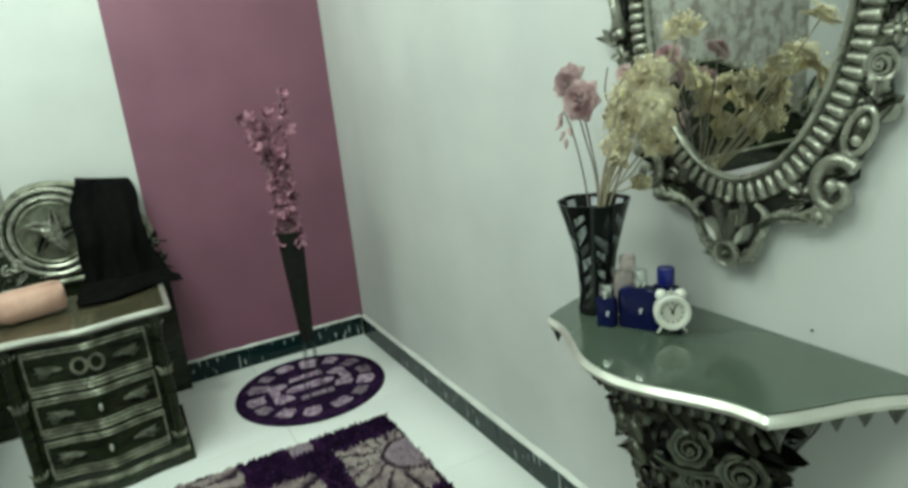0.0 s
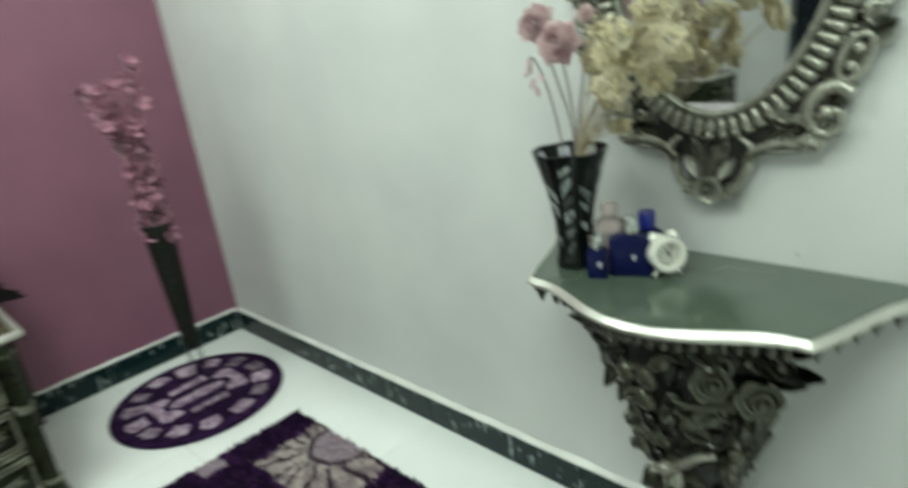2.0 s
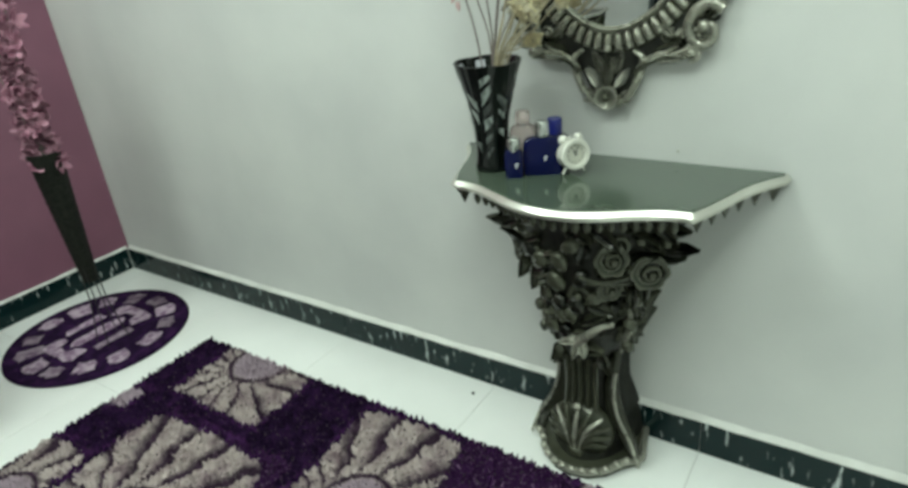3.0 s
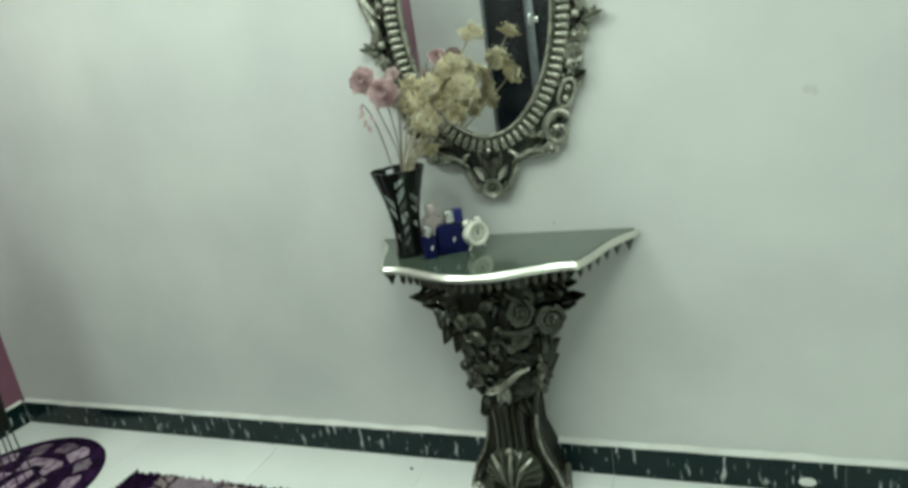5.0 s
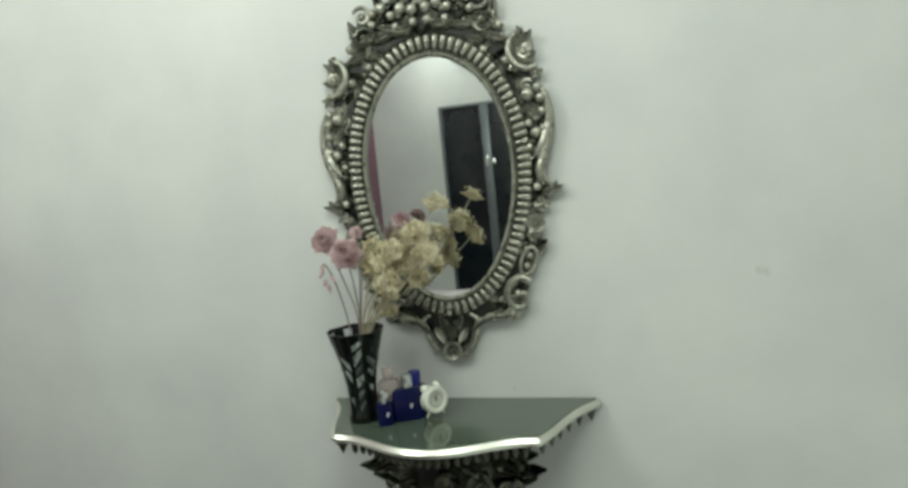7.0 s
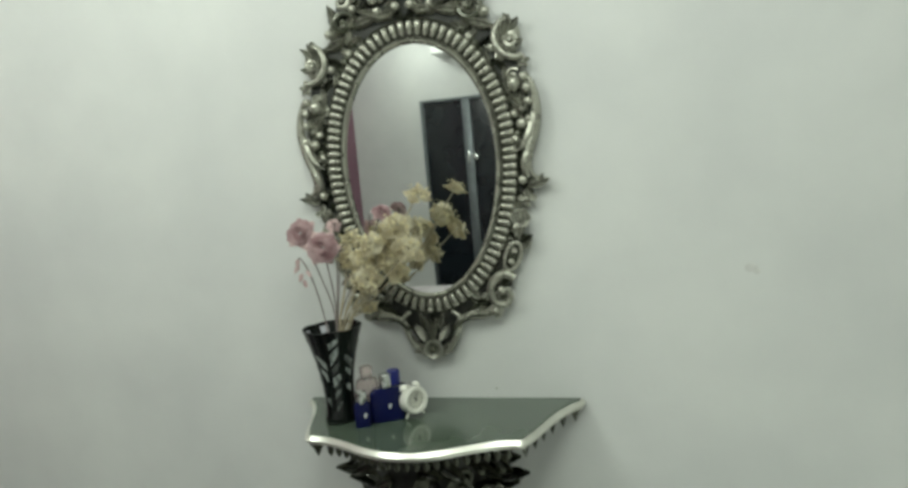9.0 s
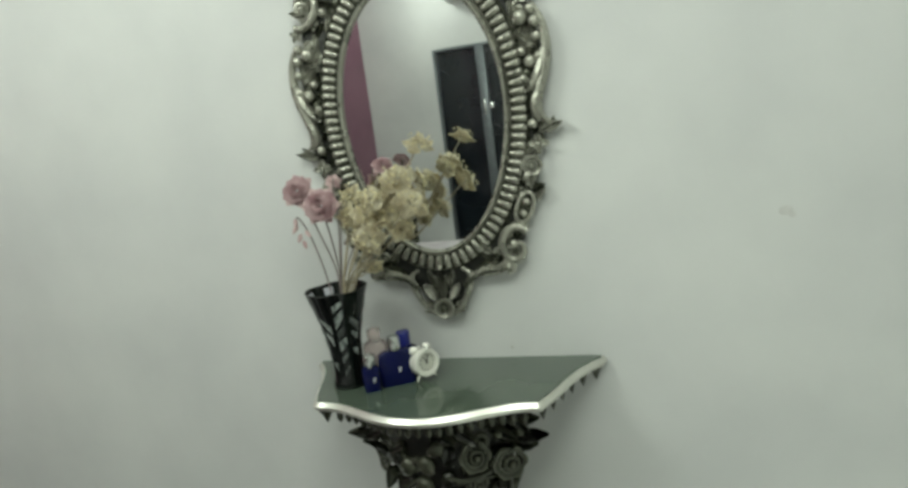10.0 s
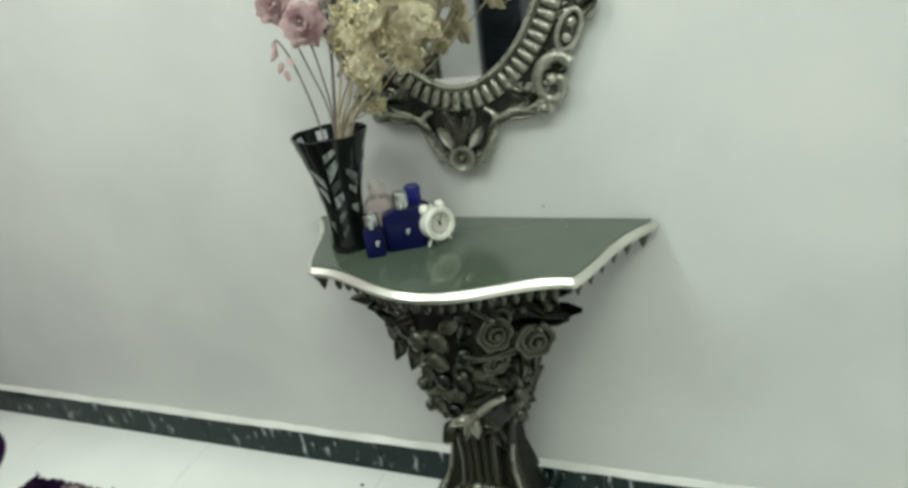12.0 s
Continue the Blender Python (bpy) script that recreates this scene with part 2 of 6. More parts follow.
def fan_mat():
    """Beige pile with dark grooves that spread like a fan from the patch's own origin."""
    m = mat("beige_fan_pile", (0.49, 0.42, 0.405), 0.95, 0, (0.25, 0.185, 0.205), 16, 5, 0.46, 0.70, spec=0.1)
    nt = m.node_tree
    link = nt.links.new
    b = nt.nodes["Principled BSDF"]
    src = b.inputs["Base Color"].links[0].from_socket
    co = nt.nodes.new("ShaderNodeTexCoord")
    noi = nt.nodes.new("ShaderNodeTexNoise")
    noi.inputs["Scale"].default_value = 11
    link(co.outputs["Object"], noi.inputs["Vector"])
    add = nt.nodes.new("ShaderNodeVectorMath")
    add.operation = "MULTIPLY_ADD"
    add.inputs[1].default_value = (0.085, 0.085, 0)
    link(noi.outputs["Color"], add.inputs[0])
    link(co.outputs["Object"], add.inputs[2])
    gr = nt.nodes.new("ShaderNodeTexGradient")
    gr.gradient_type = "RADIAL"
    link(add.outputs["Vector"], gr.inputs["Vector"])
    mu = nt.nodes.new("ShaderNodeMath")
    mu.operation = "MULTIPLY"
    mu.inputs[1].default_value = 17
    link(gr.outputs["Fac"], mu.inputs[0])
    fr = nt.nodes.new("ShaderNodeMath")
    fr.operation = "FRACT"
    link(mu.outputs["Value"], fr.inputs[0])
    mr = nt.nodes.new("ShaderNodeMapRange")
    mr.inputs["From Min"].default_value, mr.inputs["From Max"].default_value = 0.38, 0.14
    link(fr.outputs["Value"], mr.inputs["Value"])
    ln = nt.nodes.new("ShaderNodeVectorMath")
    ln.operation = "LENGTH"
    link(co.outputs["Object"], ln.inputs[0])
    far = nt.nodes.new("ShaderNodeMapRange")
    far.inputs["From Min"].default_value, far.inputs["From Max"].default_value = 0.10, 0.13
    link(ln.outputs["Value"], far.inputs["Value"])
    both = nt.nodes.new("ShaderNodeMath")
    both.operation = "MULTIPLY"
    link(mr.outputs["Result"], both.inputs[0])
    link(far.outputs["Result"], both.inputs[1])
    mx = nt.nodes.new("ShaderNodeMix")
    mx.data_type = "RGBA"
    link(both.outputs["Value"], mx.inputs["Factor"])
    link(src, mx.inputs["A"])
    mx.inputs["B"].default_value = (0.05, 0.028, 0.05, 1)
    # paler mauve half-disc, with a dark arc round it
    wav = nt.nodes.new("ShaderNodeMath")
    wav.operation = "MULTIPLY_ADD"
    wav.inputs[1].default_value = 0.035
    link(noi.outputs["Fac"], wav.inputs[0])
    link(ln.outputs["Value"], wav.inputs[2])
    disc = nt.nodes.new("ShaderNodeMapRange")
    disc.inputs["From Min"].default_value, disc.inputs["From Max"].default_value = 0.116, 0.106
    link(wav.outputs["Value"], disc.inputs["Value"])
    mauve = nt.nodes.new("ShaderNodeMix")
    mauve.data_type = "RGBA"
    link(disc.outputs["Result"], mauve.inputs["Factor"])
    link(mx.outputs["Result"], mauve.inputs["A"])
    mauve.inputs["B"].default_value = (0.37, 0.295, 0.345, 1)
    off = nt.nodes.new("ShaderNodeMath")
    off.operation = "SUBTRACT"
    off.inputs[1].default_value = 0.122
    link(wav.outputs["Value"], off.inputs[0])
    dist = nt.nodes.new("ShaderNodeMath")
    dist.operation = "ABSOLUTE"
    link(off.outputs["Value"], dist.inputs[0])
    arc_ = nt.nodes.new("ShaderNodeMapRange")
    arc_.inputs["From Min"].default_value, arc_.inputs["From Max"].default_value = 0.012, 0.004
    link(dist.outputs["Value"], arc_.inputs["Value"])
    groove = nt.nodes.new("ShaderNodeMix")
    groove.data_type = "RGBA"
    link(arc_.outputs["Result"], groove.inputs["Factor"])
    link(mauve.outputs["Result"], groove.inputs["A"])
    groove.inputs["B"].default_value = (0.06, 0.034, 0.06, 1)
    link(groove.outputs["Result"], b.inputs["Base Color"])
    return m


RUG_BEIGE = fan_mat()


# ---- shape helpers (all in plan units, places absolute) ----
def world_at(ob):
    v = Vector((0, 0, 0))
    while ob is not None:
        v += ob.location
        ob = ob.parent
    return v


def finish(bm, smooth=True):
    bmesh.ops.recalc_face_normals(bm, faces=bm.faces)
    me = bpy.data.meshes.new("m")
    bm.to_mesh(me)
    bm.free()
    if smooth:
        me.polygons.foreach_set("use_smooth", [True] * len(me.polygons))
        me.set_sharp_from_angle(angle=radians(42))
    return me


def part(name, bm, material, parent=None, label="", smooth=True, origin=None):
    """Links a bmesh, drawn in plan units at its place, as one mesh object under a thing or a part."""
    base = world_at(parent) if parent else Vector((0, 0, 0))
    o = Vector(origin) * K if origin else base.copy()
    for v in bm.verts:
        v.co = v.co * K - o
    me = finish(bm, smooth)
    me.materials.append(material)
    ob = new(name, me)
    ob.parent = parent
    ob.location = o - base
    if label:
        tagged(ob, label)
    return ob


def thing(name, at, label, category, group=""):
    ob = new(name)
    ob.empty_display_size = 0.05
    ob.location = Vector(at) * K
    return tagged(ob, label, category, group)


def structure(name, bm, material, label, category, smooth=False):
    return tagged(part(name, bm, material, None, "", smooth), label, category, "", "structure")


def piece(name, me, material, parent, m):
    """One of many alike pieces: shares its mesh; m places it in plan units."""
    ob = new(name, me)
    if not me.materials:
        me.materials.append(material)
    ob.parent = parent
    mm = m.copy()
    mm.translation = mm.translation * K - world_at(parent)
    ob.matrix_basis = mm
    return ob


def box(bm, a, b, bevel=0.0):
    r = bmesh.ops.create_cube(bm, size=1)
    vs = r["verts"]
    for v in vs:
        v.co = Vector([a[i] + (v.co[i] + 0.5) * (b[i] - a[i]) for i in range(3)])
    if bevel:
        es = {e for v in vs for e in v.link_edges}
        bmesh.ops.bevel(bm, geom=list(es), offset=bevel, segments=2, profile=0.6, affect="EDGES")
    return bm


def slab(a, b, bevel=0.0):
    return box(bmesh.new(), a, b, bevel)


def lathe(bm, prof, c=(0, 0, 0), seg=24, m=None):
    rings = []
    for r, z in prof:
        ring = []
        for i in range(seg):
            t = 2 * math.pi * i / seg
            p = Vector((r * math.cos(t), r * math.sin(t), z))
            p = (m @ p) if m else p + Vector(c)
            ring.append(bm.verts.new(p))
        rings.append(ring)
    for a, b in zip(rings, rings[1:]):
        for i in range(seg):
            j = (i + 1) % seg
            bm.faces.new((a[i], a[j], b[j], b[i]))
    for ring in (rings[0], rings[-1]):
        bm.faces.new(ring)
    return bm


def tube(bm, pts, radii, seg=8, flat=1.0, up=(0, 1, 0)):
    pts = [Vector(p) for p in pts]
    up = Vector(up)
    rings = []
    for i, p in enumerate(pts):
        d = (pts[min(i + 1, len(pts) - 1)] - pts[max(i - 1, 0)]).normalized()
        s = d.cross(up)
        s = s.normalized() if s.length > 1e-4 else d.orthogonal().normalized()
        n = s.cross(d).normalized()
        r = radii[i] if hasattr(radii, "__len__") else radii
        rings.append([bm.verts.new(p + s * r * math.cos(2 * math.pi * k / seg) + n * r * flat * math.sin(2 * math.pi * k / seg)) for k in range(seg)])
    for a, b in zip(rings, rings[1:]):
        for k in range(seg):
            j = (k + 1) % seg
            bm.faces.new((a[k], a[j], b[j], b[k]))
    for ring in (rings[0], rings[-1]):
        bm.faces.new(ring)
    return bm


def ball(bm, c, r, sub=2, squash=(1, 1, 1)):
    for v in bmesh.ops.create_icosphere(bm, subdivisions=sub, radius=r)["verts"]:
        v.co = Vector([v.co[i] * squash[i] + c[i] for i in range(3)])
    return bm


def basis(n, up=(0, 0, 1)):
    """Axes with z along n and y as near to up as can be."""
    z = Vector(n).normalized()
    x = Vector(up).cross(z)
    x = x.normalized() if x.length > 1e-4 else z.orthogonal().normalized()
    y = z.cross(x)
    return Matrix((x, y, z)).transposed().to_4x4()


def place(c, n, up=(0, 0, 1)):
    return Matrix.Translation(c) @ basis(n, up)


def leaf(bm, m, length, width, curl=0.3, thick=0.006, n=7):
    """A carved leaf that grows along local y, its face to local z, with a midrib and a curled tip."""
    rows = []
    for i in range(n + 1):
        t = i / n
        w = width * (math.sin(math.pi * min(0.06 + t * 0.94, 1)) ** 0.7) * (1 - 0.35 * t) * (1 + 0.14 * math.cos(t * 19))
        z = curl * length * t * t
        y = length * t
        rows.append([m @ Vector((-w / 2, y, z)), m @ Vector((-w / 4, y, z + thick)), m @ Vector((0, y, z + thick * 0.45)),
                     m @ Vector((w / 4, y, z + thick)), m @ Vector((w / 2, y, z))])
    front = [[bm.verts.new(p) for p in r] for r in rows]
    down = (m.to_3x3() @ Vector((0, 0, 1))).normalized() * thick
    back = [[bm.verts.new(r[0] - down), bm.verts.new(r[2] - down * 1.4), bm.verts.new(r[4] - down)] for r in rows]
    for a, b in zip(front, front[1:]):
        for k in range(4):
            bm.faces.new((a[k], a[k + 1], b[k + 1], b[k]))
    for a, b in zip(back, back[1:]):
        for k in range(2):
            bm.faces.new((a[k + 1], a[k], b[k], b[k + 1]))
    for i in range(n):
        f, g, bk, bg = front[i], front[i + 1], back[i], back[i + 1]
        bm.faces.new((bk[0], f[0], g[0], bg[0]))
        bm.faces.new((f[4], bk[2], bg[2], g[4]))
    return bm


def scroll(bm, m, r0, turns, thick, hand=1, start=0.0, grow=0.18, seg=7, flat=1.0):
    """A C-scroll: a tapered spiral in the local x-y plane, from the wide end to the eye in the middle."""
    n = int(14 * turns) + 4
    pts, rad = [], []
    for i in range(n + 1):
        t = i / n
        a = start + hand * turns * 2 * math.pi * t
        r = r0 * (1 - t) ** 0.9 + r0 * grow * t * 0.6
        pts.append(m @ Vector((r * math.cos(a), r * math.sin(a), thick * 0.5 * t)))
        rad.append(thick * (0.55 + 0.45 * math.sin(math.pi * min(t * 1.1, 1))) * (1 - 0.25 * t))
    tube(bm, pts, rad, seg, flat, (m.to_3x3() @ Vector((0, 0, 1))).normalized())
    ball(bm, pts[-1], thick * 1.15, 1)
    return bm


def rose(bm, m, r, layers=3, open_=0.9, seed=0, ruffle=0.06):
    """A rose: cupped petals in rings about local z, tight in the middle."""
    rnd = random.Random(seed)
    for L in range(layers):
        f = (L + 1) / layers
        count = 3 + L
        for k in range(count):
            a0 = 2 * math.pi * (k + 0.37 * L) / count + rnd.uniform(-0.2, 0.2)
            half = math.pi / count * 1.28
            rr = r * (0.28 + 0.72 * f) * rnd.uniform(0.9, 1.08)
            lift = r * (0.75 - 0.62 * f * open_)
            grid = []
            ph = rnd.uniform(0, 6.28)
            for i in range(5):
                t = i / 4
                row = []
                for j in range(7):
                    s = j / 6 * 2 - 1
                    a = a0 + s * half * (0.45 + 0.55 * t)
                    q = rr * (0.18 + 0.82 * t) * (1 - 0.12 * s * s * t + 0.05 * t * math.sin(s * 7 + ph))
                    z = lift * math.sin(t * 1.5) - 0.16 * r * f * t * t + ruffle * r * t * t * math.sin(s * 6 + ph)
                    row.append(bm.verts.new(m @ Vector((q * math.cos(a), q * math.sin(a), z))))
                grid.append(row)
            for a, b in zip(grid, grid[1:]):
                for j in range(6):
                    bm.faces.new((a[j], a[j + 1], b[j + 1], b[j]))
    ball(bm, m @ Vector((0, 0, r * 0.38)), r * 0.13, 1)
    return bm


def carved_rose(bm, m, r):
    """A carved wooden rose: a dome with a spiral ridge and a ring of outer petals."""
    pts, rad = [], []
    n = 34
    for i in range(n + 1):
        t = i / n
        a = t * 2.4 * 2 * math.pi
        q = r * 0.74 * (1 - t) + 0.05 * r
        pts.append(m @ Vector((q * math.cos(a), q * math.sin(a), r * 0.50 * t + 0.08 * r)))
        rad.append(r * (0.145 - 0.06 * t))
    tube(bm, pts, rad, 6, 1.25, (m.to_3x3() @ Vector((0, 0, 1))).normalized())
    ball(bm, m @ Vector((0, 0, r * 0.62)), r * 0.13, 1)
    rings = []
    for q, h in ((0.55, -0.05), (0.80, 0.02), (1.0, 0.10), (0.98, 0.24), (0.80, 0.24), (0.62, 0.10)):
        ring = []
        for k in range(30):
            a = 2 * math.pi * k / 30
            w = q * r * (0.90 + 0.16 * abs(math.cos(a * 3)))
            ring.append(bm.verts.new(m @ Vector((w * math.cos(a), w * math.sin(a), r * (h + 0.10 * abs(math.cos(a * 3)))))))
        rings.append(ring)
    for p, q in zip(rings, rings[1:]):
        for k in range(30):
            bm.faces.new((p[k], p[(k + 1) % 30], q[(k + 1) % 30], q[k]))
    return bm


def prism(bm, outline, axis, lo, hi):
    """Extrudes an outline of (a, b) pairs along axis 'y' (a=x, b=z) or 'z' (a=x, b=y)."""
    def at(p, h):
        return (p[0], h, p[1]) if axis == "y" else (p[0], p[1], h)
    a = [bm.verts.new(at(p, lo)) for p in outline]
    b = [bm.verts.new(at(p, hi)) for p in outline]
    bm.faces.new(a)
    bm.faces.new(b)
    for i in range(len(a)):
        j = (i + 1) % len(a)
        bm.faces.new((a[i], a[j], b[j], b[i]))
    return bm


def spline(pts, n=8):
    """A smooth open line through the given points."""
    out = []
    p = [Vector(q) for q in pts]
    for i in range(len(p) - 1):
        a, b, c, d = p[max(i - 1, 0)], p[i], p[i + 1], p[min(i + 2, len(p) - 1)]
        for k in range(n):
            t = k / n
            out.append(0.5 * ((2 * b) + (c - a) * t + (2 * a - 5 * b + 4 * c - d) * t * t + (3 * b - a - 3 * c + d) * t ** 3))
    return out + [p[-1]]


# ---- the room ----
EAST, SOUTH, TOP = 4.55, -5.42, 2.95
STRIPE = -0.965

structure("floor", slab((-0.02, SOUTH - 0.02, -0.12), (EAST + 0.02, 0.02, -0.003)), GROUT, "grey grout bed under white floor tiles", "floor")
structure("ceiling", slab((-0.15, SOUTH - 0.15, TOP), (EAST + 0.15, 0.15, TOP + 0.12)), CEILING, "plain white painted ceiling of the bedroom", "ceiling")
structure("wall_north", slab((-0.15, 0, -0.12), (EAST + 0.15, 0.15, TOP)), WHITE_WALL, "off-white painted wall behind the console table", "wall")
structure("wall_west", slab((-0.15, SOUTH, -0.12), (0, 0, TOP)), WHITE_WALL, "white painted wall behind the bed", "wall")
structure("wall_east", slab((EAST, SOUTH, -0.12), (EAST + 0.15, 0, TOP)), WHITE_WALL, "plain white painted side wall", "wall")
DOOR_L, DOOR_R, DOOR_H = 0.825, 2.45, 2.285
structure("wall_south", slab((-0.15, SOUTH - 0.15, -0.12), (DOOR_L, SOUTH, TOP)), WHITE_WALL, "white wall beside a dark glazed balcony door", "wall")
structure("wall_south_side", slab((DOOR_R, SOUTH - 0.15, -0.12), (EAST + 0.15, SOUTH, TOP)), WHITE_WALL, "white wall beside a dark glazed balcony door", "wall")
structure("wall_south_lintel", slab((DOOR_L, SOUTH - 0.15, DOOR_H), (DOOR_R, SOUTH, TOP)), WHITE_WALL, "white wall above a dark glazed balcony door", "wall")
structure("wall_stripe_1", slab((0.0, STRIPE, 0.10), (0.004, -0.001, TOP - 0.001)), PURPLE_WALL, "plum purple painted stripe in the room corner", "wall paint")
structure("wall_stripe_2", slab((0.0, SOUTH + 0.001, 0.10), (0.004, SOUTH + 0.83, TOP - 0.001)), PURPLE_WALL, "plum purple painted stripe in the far corner", "wall paint")
structure("wallpaper", slab((0.0, -3.93, 0.13), (0.005, -1.487, TOP - 0.001)), WALLPAPER, "grey floral wallpaper panel above the bed", "wallpaper")

structure("curtain_pelmet", slab((1.11, SOUTH + 0.001, 2.715), (2.62, SOUTH + 0.36, TOP - 0.002), 0.006), LIP, "off-white boxed pelmet above the dark balcony door", "pelmet")

# balcony door with dark panes, seen in the mirror
door = tagged(part("door_1", slab((DOOR_L, SOUTH - 0.10, -0.02), (DOOR_L + 0.03, SOUTH + 0.012, DOOR_H), 0.004), ALUMINIUM),
              "aluminium framed balcony door with dark night panes", "door", "", "structure")
for a, b in (((DOOR_R - 0.05, -0.02), (DOOR_R, DOOR_H)), ((DOOR_L + 0.03, DOOR_H - 0.03), (DOOR_R - 0.05, DOOR_H)), ((1.305, -0.02), (1.400, DOOR_H - 0.03)),
             ((1.885, -0.02), (1.945, DOOR_H - 0.03))):
    part("door_frame", slab((a[0], SOUTH - 0.10, a[1]), (b[0], SOUTH + 0.010, b[1]), 0.004), ALUMINIUM, door)
for x0, x1 in ((DOOR_L + 0.03, 1.305), (1.400, 1.885), (1.945, DOOR_R - 0.05)):
    part("pane", slab((x0, SOUTH - 0.06, 0.0), (x1, SOUTH - 0.052, DOOR_H - 0.03)), NIGHT_GLASS, door, "dark glass pane against the night")
hb = slab((1.395, SOUTH + 0.004, 1.58), (1.45, SOUTH + 0.03, 1.64), 0.006)
box(hb, (1.338, SOUTH + 0.010, 1.53), (1.365, SOUTH + 0.035, 1.69), 0.006)
part("door_handle", hb, CHROME, door, "small light latch handle")

# globe fixtures for the assumed lights, all out of view
for lx, ly, lz, power, size in LAMPS:
    cl = thing("unseen_ceiling_lamp", (lx, ly, TOP), "round white globe ceiling lamp, lit, unseen, its place and form assumed", "lamp", "ceiling lamps")
    part("base", lathe(bmesh.new(), ((0.10, TOP), (0.10, TOP - 0.02), (0.05, TOP - 0.05), (0.03, TOP - 0.08)), (lx, ly, 0), 32), CLOCK_WHITE, cl)
    part("globe", ball(bmesh.new(), (lx, ly, lz), min(0.19, size * 0.8), 4), DIFFUSER, cl, "lit white glass globe of an unseen lamp")

# skirting of green-black marble with a white plaster lip, piece by piece
SKIRT = 0.106


def skirting(name, along, lo, hi, marks):
    base = tagged(part(name, slab(*(((lo, -0.006, 0.0), (hi, -0.0005, SKIRT)) if along == "x" else ((0.0005, lo, 0.0), (0.006, hi, SKIRT)))), GROUT),
                  "green-black marble skirting with white veins", "baseboard", "", "structure")
    cuts = [lo] + [c for c in marks if lo < c < hi] + [hi]
    for a, b in zip(cuts, cuts[1:]):
        a, b = a + 0.0012, b - 0.0012
        bm = slab((a, -0.016, 0.001), (b, -0.0055, SKIRT), 0.0015) if along == "x" else slab((0.0055, a, 0.001), (0.016, b, SKIRT), 0.0015)
        part("skirting_tile", bm, MARBLE, base, smooth=False)
    rnd = random.Random(3)
    n = int((hi - lo) / 0.05)
    bm = bmesh.new()
    rows = []
    for i in range(n + 1):
        u = lo + (hi - lo) * i / n
        w = 0.013 + rnd.uniform(-0.0015, 0.0025)
        h = SKIRT + 0.009 + rnd.uniform(-0.002, 0.003)
        prof = ((0.0, SKIRT), (w + 0.004, SKIRT), (w + 0.003, SKIRT + 0.004), (0.004, h), (0.0, h + 0.003))
        rows.append([bm.verts.new((u, -p, z) if along == "x" else (p, u, z)) for p, z in prof])
    for a, b in zip(rows, rows[1:]):
        for k in range(5):
            bm.faces.new((a[k], a[(k + 1) % 5], b[(k + 1) % 5], b[k]))
    bm.faces.new(rows[0])
    bm.faces.new(rows[-1])
    part("lip", bm, LIP, base, "uneven white plaster lip")


skirting("baseboard_north", "x", 0.0175, EAST, [0.15 + 0.64 * k for k in range(8)])
skirting("baseboard_west", "y", SOUTH, -0.0175, [-0.64 * k for k in range(9, 0, -1)])
chip = part("plaster_patch", ball(bmesh.new(), (3.255, -0.017, 0.038), 0.024, 2, (1, 0.12, 0.62)), LIP)
tagged(chip, "small white plaster patch on the marble skirting", "patch")

# marks on the wall
nail = part("nail", ball(ball(bmesh.new(), (2.600, -0.003, 0.842), 0.0032, 1), (2.6, 0.0, 0.842), 0.002, 1), SILVER)
tagged(nail, "small dark nail in the white wall", "nail")
smudge = part("wall_smudge", ball(ball(bmesh.new(), (3.255, 0.0, 1.145), 0.016, 2, (1, 0.06, 0.7)), (3.268, 0.0, 1.135), 0.010, 1, (1, 0.08, 0.8)), SMUDGE)
tagged(smudge, "grey smudge of filler on the white wall", "smudge")

crumb = part("crumb", ball(bmesh.new(), (2.028, -0.084, 0.0042), 0.0052, 2, (1.1, 0.8, 0.8)), INK)
tagged(crumb, "tiny dark crumb on the white floor tiles", "crumb")


# ---- console table ----
XC = 2.436
console = thing("console_table", (XC, -0.12, 0), "carved antique-silver console table with a green-grey glass top", "console table")
half = [(0.392, -0.004), (0.391, -0.016), (0.368, -0.044), (0.342, -0.088), (0.322, -0.135), (0.306, -0.184), (0.289, -0.231), (0.271, -0.271)]
front = [(0.271, -0.271), (0.240, -0.273), (0.205, -0.281), (0.155, -0.303), (0.095, -0.333), (0.045, -0.350), (0.0, -0.355)]


def shelf_line():
    right = [Vector((x, y)) for x, y in half] + [Vector((p.x, p.y)) for p in spline([(x, y, 0) for x, y in front], 4)][1:]
    pts = right + [Vector((-p.x, p.y)) for p in reversed(right[:-1])]
    return [(XC + p.x, p.y) for p in pts]


